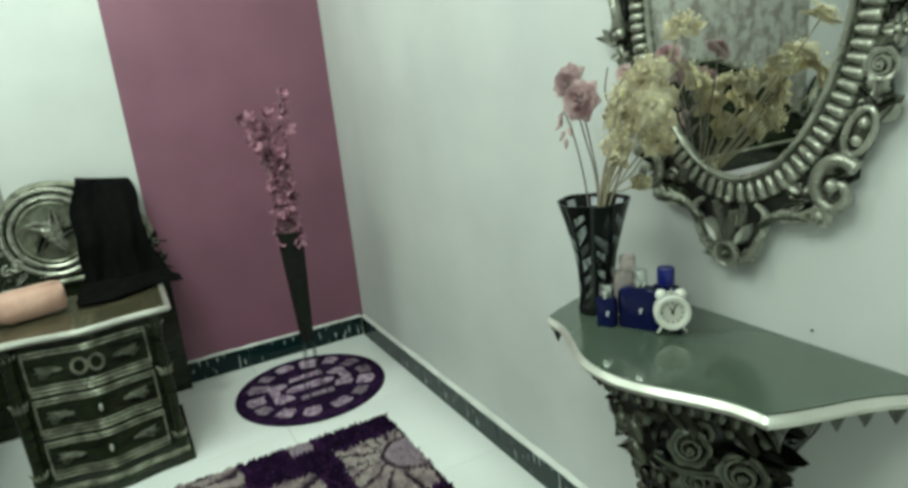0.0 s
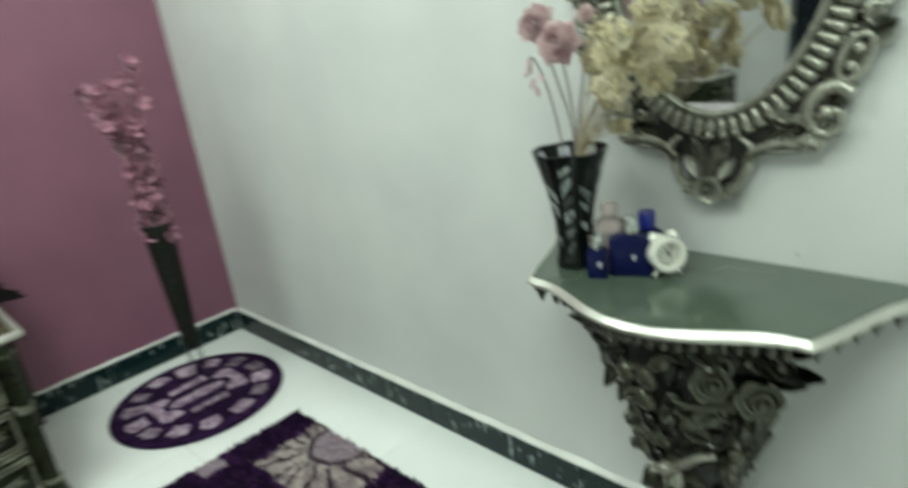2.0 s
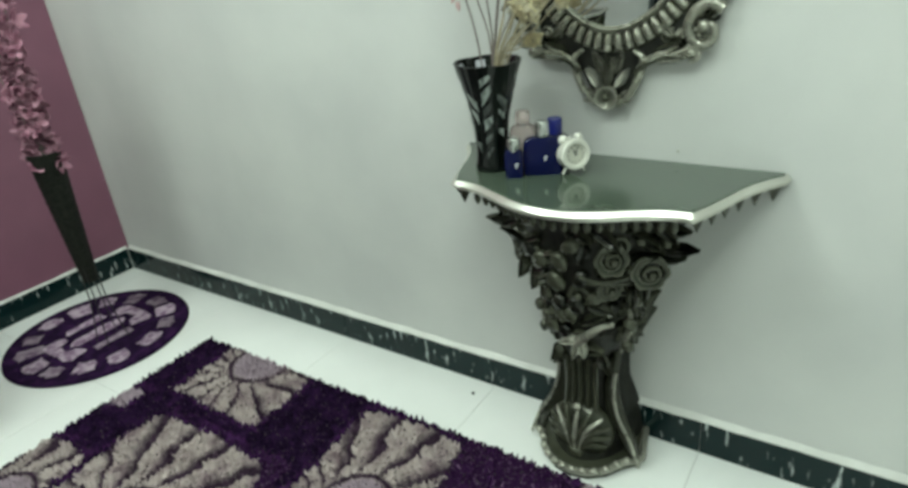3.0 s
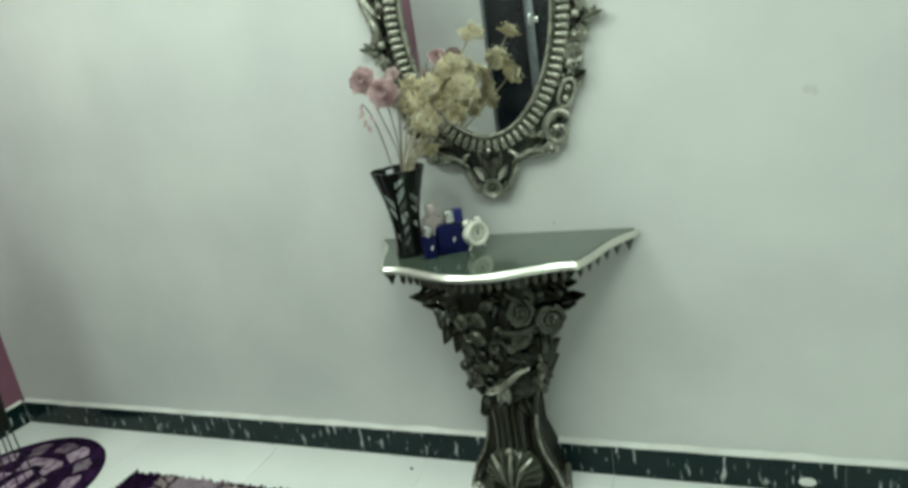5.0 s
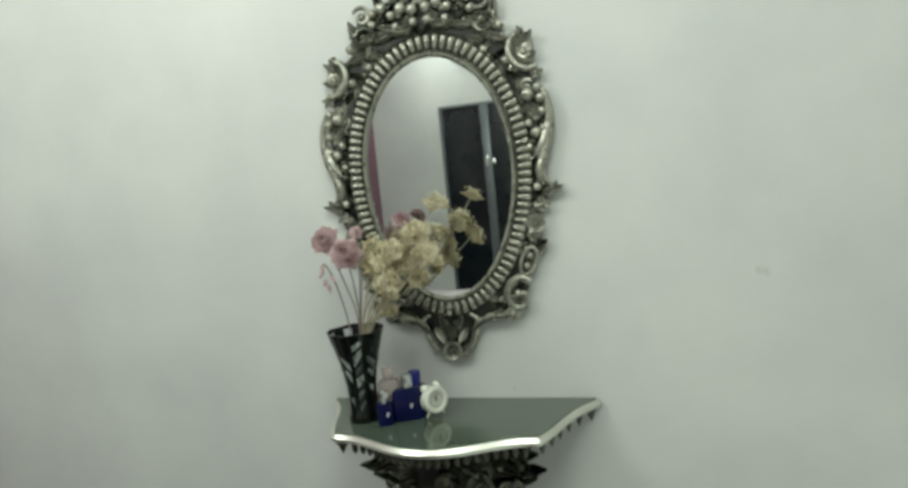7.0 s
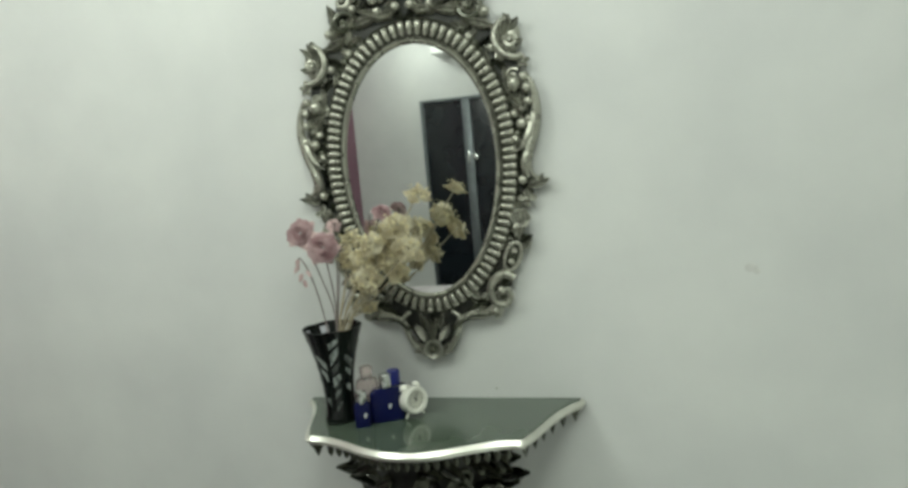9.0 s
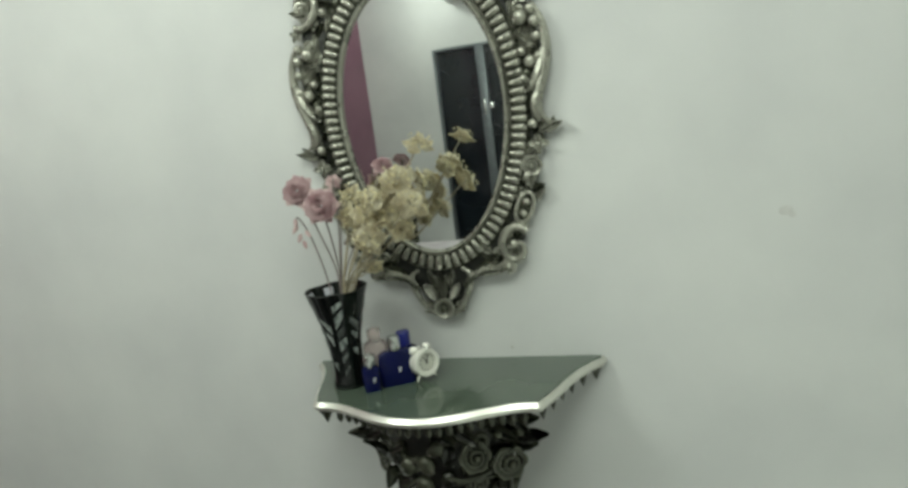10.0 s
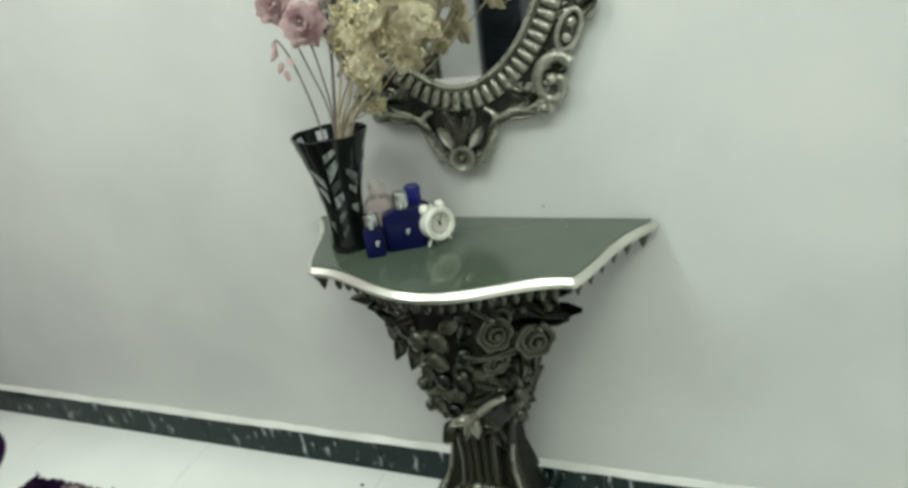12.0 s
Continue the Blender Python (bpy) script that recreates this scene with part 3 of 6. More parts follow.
SHELF = 0.815
rim = bmesh.new()
prof = ((0.004, SHELF - 0.004), (0.001, SHELF - 0.0005), (-0.003, SHELF - 0.001), (-0.0105, SHELF - 0.0105), (-0.0100, SHELF - 0.0135), (-0.005, SHELF - 0.0165), (-0.004, SHELF - 0.022), (0.004, SHELF - 0.025), (0.02, SHELF - 0.025))
rows = []
line0 = shelf_line()
for i in range(len(line0)):
    a, b = Vector(line0[max(i - 1, 0)]), Vector(line0[min(i + 1, len(line0) - 1)])
    d = (b - a).normalized()
    nrm = Vector((-d.y, d.x))
    if nrm.y > 0 and abs(nrm.y) > 0.3:
        nrm = -nrm
    if abs(nrm.y) <= 0.3 and nrm.x * (line0[i][0] - XC) < 0:
        nrm = -nrm
    rows.append([rim.verts.new((line0[i][0] - nrm.x * o, min(line0[i][1] - nrm.y * o, -0.002), z)) for o, z in prof])
for a, b in zip(rows, rows[1:]):
    for k in range(len(prof) - 1):
        rim.faces.new((a[k], a[k + 1], b[k + 1], b[k]))
part("rim_moulding", rim, SILVER_RIM, console, "bright silver serpentine moulding")
part("shelf_board", prism(bmesh.new(), [(XC + (x - XC) * 0.985, y * 0.985 - 0.003) for x, y in line0], "z", SHELF - 0.022, SHELF - 0.005), DARK_BACK, console, smooth=False)
glass = prism(bmesh.new(), [(XC + (x - XC) * 0.992, y * 0.992 - 0.003) for x, y in line0], "z", SHELF - 0.0045, SHELF + 0.002)
part("glass_top", glass, TOP_GLASS, console, "glossy green-grey glass plate", smooth=False)

# pendants under the rim: a row of pointed drops, shared mesh
def pendant_mesh(prof, flat):
    bm = lathe(bmesh.new(), prof, (0, 0, 0), 8)
    for v in bm.verts:
        v.co = Vector((v.co.x, v.co.y * flat, v.co.z)) * K
    return finish(bm)


POINT = pendant_mesh(((0.019, 0.0), (0.021, -0.005), (0.013, -0.013), (0.010, -0.020), (0.004, -0.031), (0.0008, -0.036)), 0.55)
DRIP = pendant_mesh(((0.009, 0.0), (0.0105, -0.008), (0.008, -0.015), (0.0095, -0.024), (0.006, -0.033), (0.001, -0.038)), 0.75)
acc = 0.018
prev = Vector(line0[0])
for i in range(1, len(line0)):
    cur = Vector(line0[i])
    seg_l = (cur - prev).length
    while acc <= seg_l:
        q = prev + (cur - prev) * (acc / max(seg_l, 1e-6))
        flank = abs(q.x - XC) > 0.262
        inward = Vector((XC, -0.05)) - q
        q = q + inward.normalized() * (0.014 if flank else 0.024)
        ang = math.atan2(cur.y - prev.y, cur.x - prev.x)
        piece("pendant", POINT if flank else DRIP, SILVER_DARK, console, Matrix.Translation((q.x, q.y, SHELF - 0.022)) @ Matrix.Rotation(ang, 4, "Z"))
        acc += 0.050 if flank else 0.026
    acc -= seg_l
    prev = cur

WZ = [(0.79, 0.212, 0.262), (0.70, 0.206, 0.255), (0.64, 0.182, 0.24), (0.58, 0.146, 0.222), (0.50, 0.118, 0.20), (0.42, 0.116, 0.19), (0.36, 0.106, 0.185),
      (0.31, 0.066, 0.160), (0.20, 0.068, 0.150), (0.13, 0.096, 0.160), (0.08, 0.112, 0.178), (0.035, 0.120, 0.20), (0.0, 0.125, 0.21)]


def leg_at(z):
    for (z1, w1, d1), (z0, w0, d0) in zip(WZ, WZ[1:]):
        if z0 <= z <= z1:
            t = (z - z0) / (z1 - z0)
            return w0 + (w1 - w0) * t, d0 + (d1 - d0) * t
    return WZ[0][1:] if z > 0.5 else WZ[-1][1:]


def on_leg(theta, z, lift=0.0):
    """A place on the leg's face and the outward normal there; theta 0 is its right side, 90 degrees its front."""
    w, d = leg_at(z)
    n = Vector((math.cos(theta) / w, -math.sin(theta) / d, 0)).normalized()
    p = Vector((XC + w * math.cos(theta), -0.012 - d * math.sin(theta), z))
    return p + n * lift, n


core = bmesh.new()
rings = []
for k in range(33):
    z = 0.79 * k / 32
    ring = []
    for j in range(25):
        th = math.pi * j / 24
        flute = 0.006 * math.cos(th * 14) if 0.10 < z < 0.33 else 0.0
        p, n = on_leg(th, z, flute)
        ring.append(core.verts.new(p))
    ring += [core.verts.new((XC - leg_at(z)[0], -0.004, z)), core.verts.new((XC + leg_at(z)[0], -0.004, z))]
    rings.append(ring)
for a, b in zip(rings, rings[1:]):
    for j in range(len(a)):
        core.faces.new((a[j], a[(j + 1) % len(a)], b[(j + 1) % len(a)], b[j]))
core.faces.new(rings[0])
core.faces.new(rings[-1])
part("pedestal_core", core, DARK_BACK, console, "fluted near-black pedestal core")

def on_front(dx, z, lift=0.0):
    """The place on the leg's face that lies dx to the side of its middle, and the normal there."""
    w = leg_at(z)[0]
    return on_leg(math.acos(max(-0.96, min(0.96, dx / w))), z, lift)


def bud(bm, p, n, r, turn):
    """A carved bud: an egg with a cleft, lying on the face."""
    m = place(p, n) @ Matrix.Rotation(turn, 4, "Z")
    for v in bmesh.ops.create_icosphere(bm, subdivisions=2, radius=r)["verts"]:
        q = v.co.copy()
        q.y *= 1.35 - 0.25 * q.y / r
        q.z *= 0.9
        q.z -= 0.28 * r * math.exp(-(q.x / (0.28 * r)) ** 2) * (1 if q.z > 0 else 0)
        v.co = m @ q
    return bm


def bloom(bm, m, r, count=6):
    """A carved open flower: broad overlapping petals round a raised heart."""
    for k in range(count):
        mm = m @ Matrix.Rotation(2 * math.pi * k / count, 4, "Z") @ Matrix.Translation((0, r * 0.18, 0.10 * r)) @ Matrix.Rotation(radians(24 if k % 2 else 14), 4, "X")
        leaf(bm, mm, r * 0.92, r * 0.88, -0.22, r * 0.16, 6)
    ball(bm, m @ Vector((0, 0, r * 0.30)), r * 0.26, 2)
    return bm


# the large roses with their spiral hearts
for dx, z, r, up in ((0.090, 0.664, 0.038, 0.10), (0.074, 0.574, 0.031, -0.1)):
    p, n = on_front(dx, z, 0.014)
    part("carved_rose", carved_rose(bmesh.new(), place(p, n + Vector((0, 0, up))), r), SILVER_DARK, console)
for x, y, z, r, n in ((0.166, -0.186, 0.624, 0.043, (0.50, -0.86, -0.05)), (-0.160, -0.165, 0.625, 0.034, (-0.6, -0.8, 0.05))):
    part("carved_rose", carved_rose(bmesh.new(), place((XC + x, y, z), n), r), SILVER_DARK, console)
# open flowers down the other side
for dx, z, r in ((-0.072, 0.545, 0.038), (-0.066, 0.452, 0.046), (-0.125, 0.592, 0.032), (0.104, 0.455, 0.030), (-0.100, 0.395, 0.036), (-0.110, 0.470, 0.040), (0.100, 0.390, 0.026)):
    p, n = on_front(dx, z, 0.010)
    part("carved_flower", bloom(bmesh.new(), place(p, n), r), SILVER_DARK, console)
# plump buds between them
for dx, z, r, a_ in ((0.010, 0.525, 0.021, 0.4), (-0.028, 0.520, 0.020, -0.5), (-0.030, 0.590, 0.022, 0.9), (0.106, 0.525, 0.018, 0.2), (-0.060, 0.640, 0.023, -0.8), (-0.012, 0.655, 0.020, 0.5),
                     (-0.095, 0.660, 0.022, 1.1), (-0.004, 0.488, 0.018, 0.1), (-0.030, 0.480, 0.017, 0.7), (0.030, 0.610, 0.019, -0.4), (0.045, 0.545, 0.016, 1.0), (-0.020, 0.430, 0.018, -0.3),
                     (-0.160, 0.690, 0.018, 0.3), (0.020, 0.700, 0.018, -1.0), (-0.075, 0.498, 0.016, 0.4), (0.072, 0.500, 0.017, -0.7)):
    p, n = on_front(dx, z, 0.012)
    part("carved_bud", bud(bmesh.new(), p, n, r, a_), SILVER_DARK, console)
# broad leaves behind, recessed
rnd = random.Random(11)
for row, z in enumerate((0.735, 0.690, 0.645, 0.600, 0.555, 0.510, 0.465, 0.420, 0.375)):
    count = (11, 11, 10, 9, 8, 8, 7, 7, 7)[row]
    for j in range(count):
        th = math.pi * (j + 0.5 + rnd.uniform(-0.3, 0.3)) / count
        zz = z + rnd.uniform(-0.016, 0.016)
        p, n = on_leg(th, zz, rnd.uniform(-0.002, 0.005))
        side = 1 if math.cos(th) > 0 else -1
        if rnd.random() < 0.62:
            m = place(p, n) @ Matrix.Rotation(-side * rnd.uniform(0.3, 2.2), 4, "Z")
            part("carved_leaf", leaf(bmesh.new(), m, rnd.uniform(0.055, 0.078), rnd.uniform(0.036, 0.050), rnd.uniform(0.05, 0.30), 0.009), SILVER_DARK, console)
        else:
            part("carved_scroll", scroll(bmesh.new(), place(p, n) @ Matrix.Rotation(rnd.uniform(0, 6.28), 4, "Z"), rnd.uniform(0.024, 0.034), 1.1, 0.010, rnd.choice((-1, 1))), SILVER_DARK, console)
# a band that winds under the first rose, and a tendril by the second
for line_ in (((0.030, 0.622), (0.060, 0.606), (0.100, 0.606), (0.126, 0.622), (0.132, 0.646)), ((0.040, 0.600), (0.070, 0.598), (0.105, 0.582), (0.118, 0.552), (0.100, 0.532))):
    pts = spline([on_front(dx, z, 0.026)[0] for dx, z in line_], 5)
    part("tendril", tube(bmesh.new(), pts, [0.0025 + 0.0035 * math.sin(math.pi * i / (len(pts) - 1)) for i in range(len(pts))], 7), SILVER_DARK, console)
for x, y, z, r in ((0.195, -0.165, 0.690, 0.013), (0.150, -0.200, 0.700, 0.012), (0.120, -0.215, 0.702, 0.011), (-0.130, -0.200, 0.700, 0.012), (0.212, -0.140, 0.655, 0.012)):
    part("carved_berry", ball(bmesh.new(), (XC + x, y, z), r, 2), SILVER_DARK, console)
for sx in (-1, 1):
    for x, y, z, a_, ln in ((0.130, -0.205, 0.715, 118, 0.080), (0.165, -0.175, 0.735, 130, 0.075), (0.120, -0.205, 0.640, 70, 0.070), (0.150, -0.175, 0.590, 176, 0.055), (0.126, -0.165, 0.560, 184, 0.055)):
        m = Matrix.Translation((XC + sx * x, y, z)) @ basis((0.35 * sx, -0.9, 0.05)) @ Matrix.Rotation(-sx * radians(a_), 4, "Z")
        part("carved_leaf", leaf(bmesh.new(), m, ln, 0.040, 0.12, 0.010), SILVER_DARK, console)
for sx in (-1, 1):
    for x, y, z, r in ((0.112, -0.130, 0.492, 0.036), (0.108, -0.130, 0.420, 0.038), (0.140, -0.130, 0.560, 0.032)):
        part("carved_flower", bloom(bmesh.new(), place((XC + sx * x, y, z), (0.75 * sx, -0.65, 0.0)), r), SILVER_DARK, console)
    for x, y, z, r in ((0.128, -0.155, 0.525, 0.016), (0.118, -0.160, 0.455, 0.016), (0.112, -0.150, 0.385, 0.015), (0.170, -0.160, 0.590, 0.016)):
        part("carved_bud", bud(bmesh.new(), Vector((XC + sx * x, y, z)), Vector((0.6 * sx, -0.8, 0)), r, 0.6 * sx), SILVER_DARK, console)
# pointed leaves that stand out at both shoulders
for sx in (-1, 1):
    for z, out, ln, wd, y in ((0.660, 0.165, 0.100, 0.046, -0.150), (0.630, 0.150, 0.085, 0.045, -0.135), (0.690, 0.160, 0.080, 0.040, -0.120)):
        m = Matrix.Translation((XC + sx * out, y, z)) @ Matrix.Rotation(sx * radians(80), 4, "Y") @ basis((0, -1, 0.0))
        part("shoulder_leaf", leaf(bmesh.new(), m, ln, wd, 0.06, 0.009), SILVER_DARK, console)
# the forked stem on the shaft, paler than the rest
stem_pts = spline([(XC + 0.095, -0.205, 0.475), (XC + 0.070, -0.222, 0.470), (XC + 0.042, -0.226, 0.445), (XC + 0.012, -0.224, 0.415)], 6)
bm = tube(bmesh.new(), stem_pts, [0.0055 + 0.007 * i / (len(stem_pts) - 1) for i in range(len(stem_pts))], 8)
for a, ln in ((1.9, 0.055), (2.9, 0.060), (3.5, 0.050)):
    leaf(bm, Matrix.Translation((XC + 0.014, -0.222, 0.418)) @ basis((0, -1, 0)) @ Matrix.Rotation(a, 4, "Z"), ln, 0.032, 0.05, 0.008)
part("forked_stem", bm, SILVER, console, "paler silver forked leaf stem")
# long curled leaf down each flank of the shaft
for sx in (-1, 1):
    pts = spline([(XC + sx * 0.108, -0.140, 0.500), (XC + sx * 0.116, -0.150, 0.450), (XC + sx * 0.104, -0.150, 0.400), (XC + sx * 0.090, -0.140, 0.350)], 5)
    part("flank_leaf", tube(bmesh.new(), pts, [0.003 + 0.006 * math.sin(math.pi * i / (len(pts) - 1)) for i in range(len(pts))], 8, 0.7), SILVER, console)
    for z in (0.365, 0.345):
        p, n = on_front(sx * 0.050, z, 0.012)
        part("hanging_leaf", leaf(bmesh.new(), place(p, n) @ Matrix.Rotation(math.pi + 0.2 * sx, 4, "Z"), 0.060, 0.034, 0.15, 0.009), SILVER_DARK, console)
    pts = spline([(XC + sx * 0.070, -0.10, 0.33), (XC + sx * 0.063, -0.125, 0.25), (XC + sx * 0.078, -0.140, 0.17), (XC + sx * 0.114, -0.145, 0.10), (XC + sx * 0.130, -0.145, 0.055), (XC + sx * 0.142, -0.145, 0.020)], 6)
    for u in (0.0, 0.28, 0.56)[0 if sx > 0 else 1:]:
        rib = spline([(XC + sx * u * 0.072, -0.170 - 0.012 * (1 - u), 0.335), (XC + sx * u * 0.066, -0.164 - 0.012 * (1 - u), 0.25), (XC + sx * u * 0.076, -0.170 - 0.014 * (1 - u), 0.16), (XC + sx * u * 0.10, -0.186 - 0.014 * (1 - u), 0.09)], 5)
        part("shaft_rib", tube(bmesh.new(), rib, 0.0078, 7), SILVER_DARK, console)
    part("side_scroll", tube(bmesh.new(), pts, [0.012 + 0.012 * math.sin(math.pi * min(1, i / (len(pts) - 1) * 1.05)) for i in range(len(pts))], 12, 0.8), SILVER_DARK, console, "smooth silvered side scroll")
    edge = [Vector(p) + Vector((sx * 0.014, -0.018, 0)) for p in pts[4:]]
    part("scroll_edge", tube(bmesh.new(), edge, 0.005, 6), SILVER, console)
# shell foot: a dark swelling with a fan of proud ribs that open upwards
def on_shell(u, w, lift=0.0):
    """A point of the shell's face; u across and w up run from -1 to 1."""
    v = math.sqrt(max(1 - u * u - w * w, 0.0))
    return Vector((XC + u * (0.092 + lift), -0.166 - v * (0.050 + lift), 0.102 + w * (0.088 + lift)))


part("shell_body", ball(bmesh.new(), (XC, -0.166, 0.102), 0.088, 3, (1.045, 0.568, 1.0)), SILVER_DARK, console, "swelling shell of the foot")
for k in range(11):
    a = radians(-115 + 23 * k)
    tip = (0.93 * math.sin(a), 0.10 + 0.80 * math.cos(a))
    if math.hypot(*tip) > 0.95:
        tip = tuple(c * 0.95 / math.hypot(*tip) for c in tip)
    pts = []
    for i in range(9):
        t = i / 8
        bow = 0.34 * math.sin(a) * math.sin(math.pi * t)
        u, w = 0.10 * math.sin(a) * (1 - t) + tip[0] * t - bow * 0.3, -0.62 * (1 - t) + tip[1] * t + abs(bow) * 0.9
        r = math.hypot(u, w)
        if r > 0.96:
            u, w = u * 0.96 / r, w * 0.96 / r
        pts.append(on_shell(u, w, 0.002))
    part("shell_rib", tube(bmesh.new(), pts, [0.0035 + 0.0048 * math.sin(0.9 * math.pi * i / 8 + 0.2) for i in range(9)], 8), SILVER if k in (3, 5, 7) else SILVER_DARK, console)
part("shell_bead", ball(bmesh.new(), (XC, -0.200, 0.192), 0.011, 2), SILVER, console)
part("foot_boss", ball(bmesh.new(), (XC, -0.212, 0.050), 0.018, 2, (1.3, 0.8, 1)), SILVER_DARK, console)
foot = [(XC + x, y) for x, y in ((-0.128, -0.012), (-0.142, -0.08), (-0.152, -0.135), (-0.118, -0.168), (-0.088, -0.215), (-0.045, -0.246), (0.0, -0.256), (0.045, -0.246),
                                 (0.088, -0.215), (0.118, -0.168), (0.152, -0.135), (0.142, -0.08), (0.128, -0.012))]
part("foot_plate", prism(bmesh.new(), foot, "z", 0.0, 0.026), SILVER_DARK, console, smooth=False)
fl = spline([(x, y, 0.024) for x, y in foot], 5)
part("foot_edge", tube(bmesh.new(), fl, 0.010, 7, 1.0, (0, 0, 1)), SILVER, console)
bead = ball(bmesh.new(), (0, 0, 0), 0.0115 * K, 2, (1, 1, 0.9))
BEAD = finish(bead)
for i in range(13, len(fl) - 13, 3):
    piece("bead", BEAD, SILVER, console, Matrix.Translation(Vector(fl[i]) + Vector((0, -0.004, 0.007))))


# ---- oval mirror ----
MX, MZ = 2.440, 1.450
mirror = thing("wall_mirror", (MX, 0, MZ), "oval wall mirror in a carved antique-silver frame", "mirror")


def egg(t, a, b, z0=0.0):
    """The mirror's outline, a little narrower below."""
    s, c = math.sin(t), math.cos(t)
    return MX + 0.005 + a * c * (1 + 0.07 * s), MZ + z0 + b * s


half_out = [(0.0, -0.520), (0.030, -0.508), (0.054, -0.474), (0.074, -0.434), (0.110, -0.406), (0.176, -0.402), (0.198, -0.380), (0.200, -0.358), (0.238, -0.333), (0.243, -0.298),
            (0.262, -0.250), (0.284, -0.212), (0.280, -0.165), (0.294, -0.110), (0.320, -0.062), (0.306, -0.020), (0.306, 0.020), (0.320, 0.10), (0.326, 0.15), (0.312, 0.205),
            (0.302, 0.245), (0.298, 0.29), (0.292, 0.362), (0.236, 0.366), (0.206, 0.40), (0.198, 0.475), (0.11, 0.512), (0.0, 0.53)]
plate = [(MX + x * 0.955, MZ + z * 0.965) for x, z in half_out] + [(MX - x * 0.955, MZ + z * 0.965) for x, z in reversed(half_out[1:-1])]
part("back_plate", prism(bmesh.new(), plate, "y", -0.016, -0.001), DARK_BACK, mirror, smooth=False)
N = 72
gl = [egg(2 * math.pi * i / N, 0.212, 0.337) for i in range(N)]
part("mirror_glass", prism(bmesh.new(), gl, "y", -0.021, -0.017), MIRROR, mirror, "clear mirror glass", smooth=False)


def ring_band(a, b, prof, z0=0.0):
    """A moulding that runs round the oval: prof gives (outward, forward) steps."""
    bm = bmesh.new()
    loops = []
    for i in range(N):
        t = 2 * math.pi * i / N
        x, z = egg(t, a, b, z0)
        n = Vector((math.cos(t) / a, math.sin(t) / b)).normalized()
        loops.append([bm.verts.new((x + n.x * o, -f, z + n.y * o)) for o, f in prof])
    for i in range(N):
        p, q = loops[i], loops[(i + 1) % N]
        for k in range(len(prof) - 1):
            bm.faces.new((p[k], p[k + 1], q[k + 1], q[k]))
    return bm


part("inner_rim", ring_band(0.208, 0.333, ((-0.002, 0.020), (0.000, 0.027), (0.005, 0.031), (0.010, 0.028), (0.012, 0.022), (0.015, 0.023), (0.018, 0.016)), 0.0), SILVER, mirror, "smooth silver inner rim")
part("channel", ring_band(0.222, 0.346, ((0.0, 0.016), (0.004, 0.020), (0.030, 0.024), (0.040, 0.016)), 0.003), SILVER_DARK, mirror)
gad = bmesh.new()
sect = [(-0.0088, 0.0), (-0.0081, 0.006), (-0.0045, 0.0105), (0.0, 0.012), (0.0045, 0.0105), (0.0081, 0.006), (0.0088, 0.0)]
grow = [(0.0, 0.35, 0.6), (0.006, 0.85, 0.9), (0.02, 1.0, 1.0), (0.032, 1.1, 1.05), (0.037, 0.9, 0.7)]
loops = [[gad.verts.new((u * K, w * s * K, h * g * K)) for w, h in sect] for u, s, g in grow]
for a, b in zip(loops, loops[1:]):
    for k in range(len(sect) - 1):
        gad.faces.new((a[k], a[k + 1], b[k + 1], b[k]))
gad.faces.new(loops[0])
gad.faces.new(loops[-1])
GAD = finish(gad)
GN = 90
# even spacing along the oval
ts = np.linspace(0, 2 * math.pi, 2001)
pts_e = np.array([egg(t, 0.225, 0.350, 0.003) for t in ts])
arc = np.concatenate([[0], np.cumsum(np.hypot(*np.diff(pts_e, axis=0).T))])
for i in range(GN):
    t = float(np.interp(arc[-1] * (i + 0.5) / GN, arc, ts))
    x, z = egg(t, 0.225, 0.350, 0.003)
    n = Vector((math.cos(t) / 0.225, 0, math.sin(t) / 0.350)).normalized()
    side = Vector((0, -1, 0)).cross(n)
    m = Matrix((n, side, Vector((0, -1, 0)))).transposed().to_4x4()
    m.translation = (x, -0.019, z)
    piece("gadroon", GAD, SILVER, mirror, m)
part("outer_rim", ring_band(0.262, 0.388, ((-0.001, 0.014), (0.001, 0.020), (0.005, 0.021), (0.008, 0.014)), 0.005), SILVER_DARK, mirror)


def face(x, z, y=-0.018, turn=0.0, flip=1):
    """On the frame's face, local z out of the wall; turn in degrees, anticlockwise as seen; flip mirrors left and right."""
    m = Matrix.Translation((MX + flip * x, y, MZ + z)) @ basis((0, -1, 0))
    return m @ Matrix.Rotation(radians(flip * turn), 4, "Z")


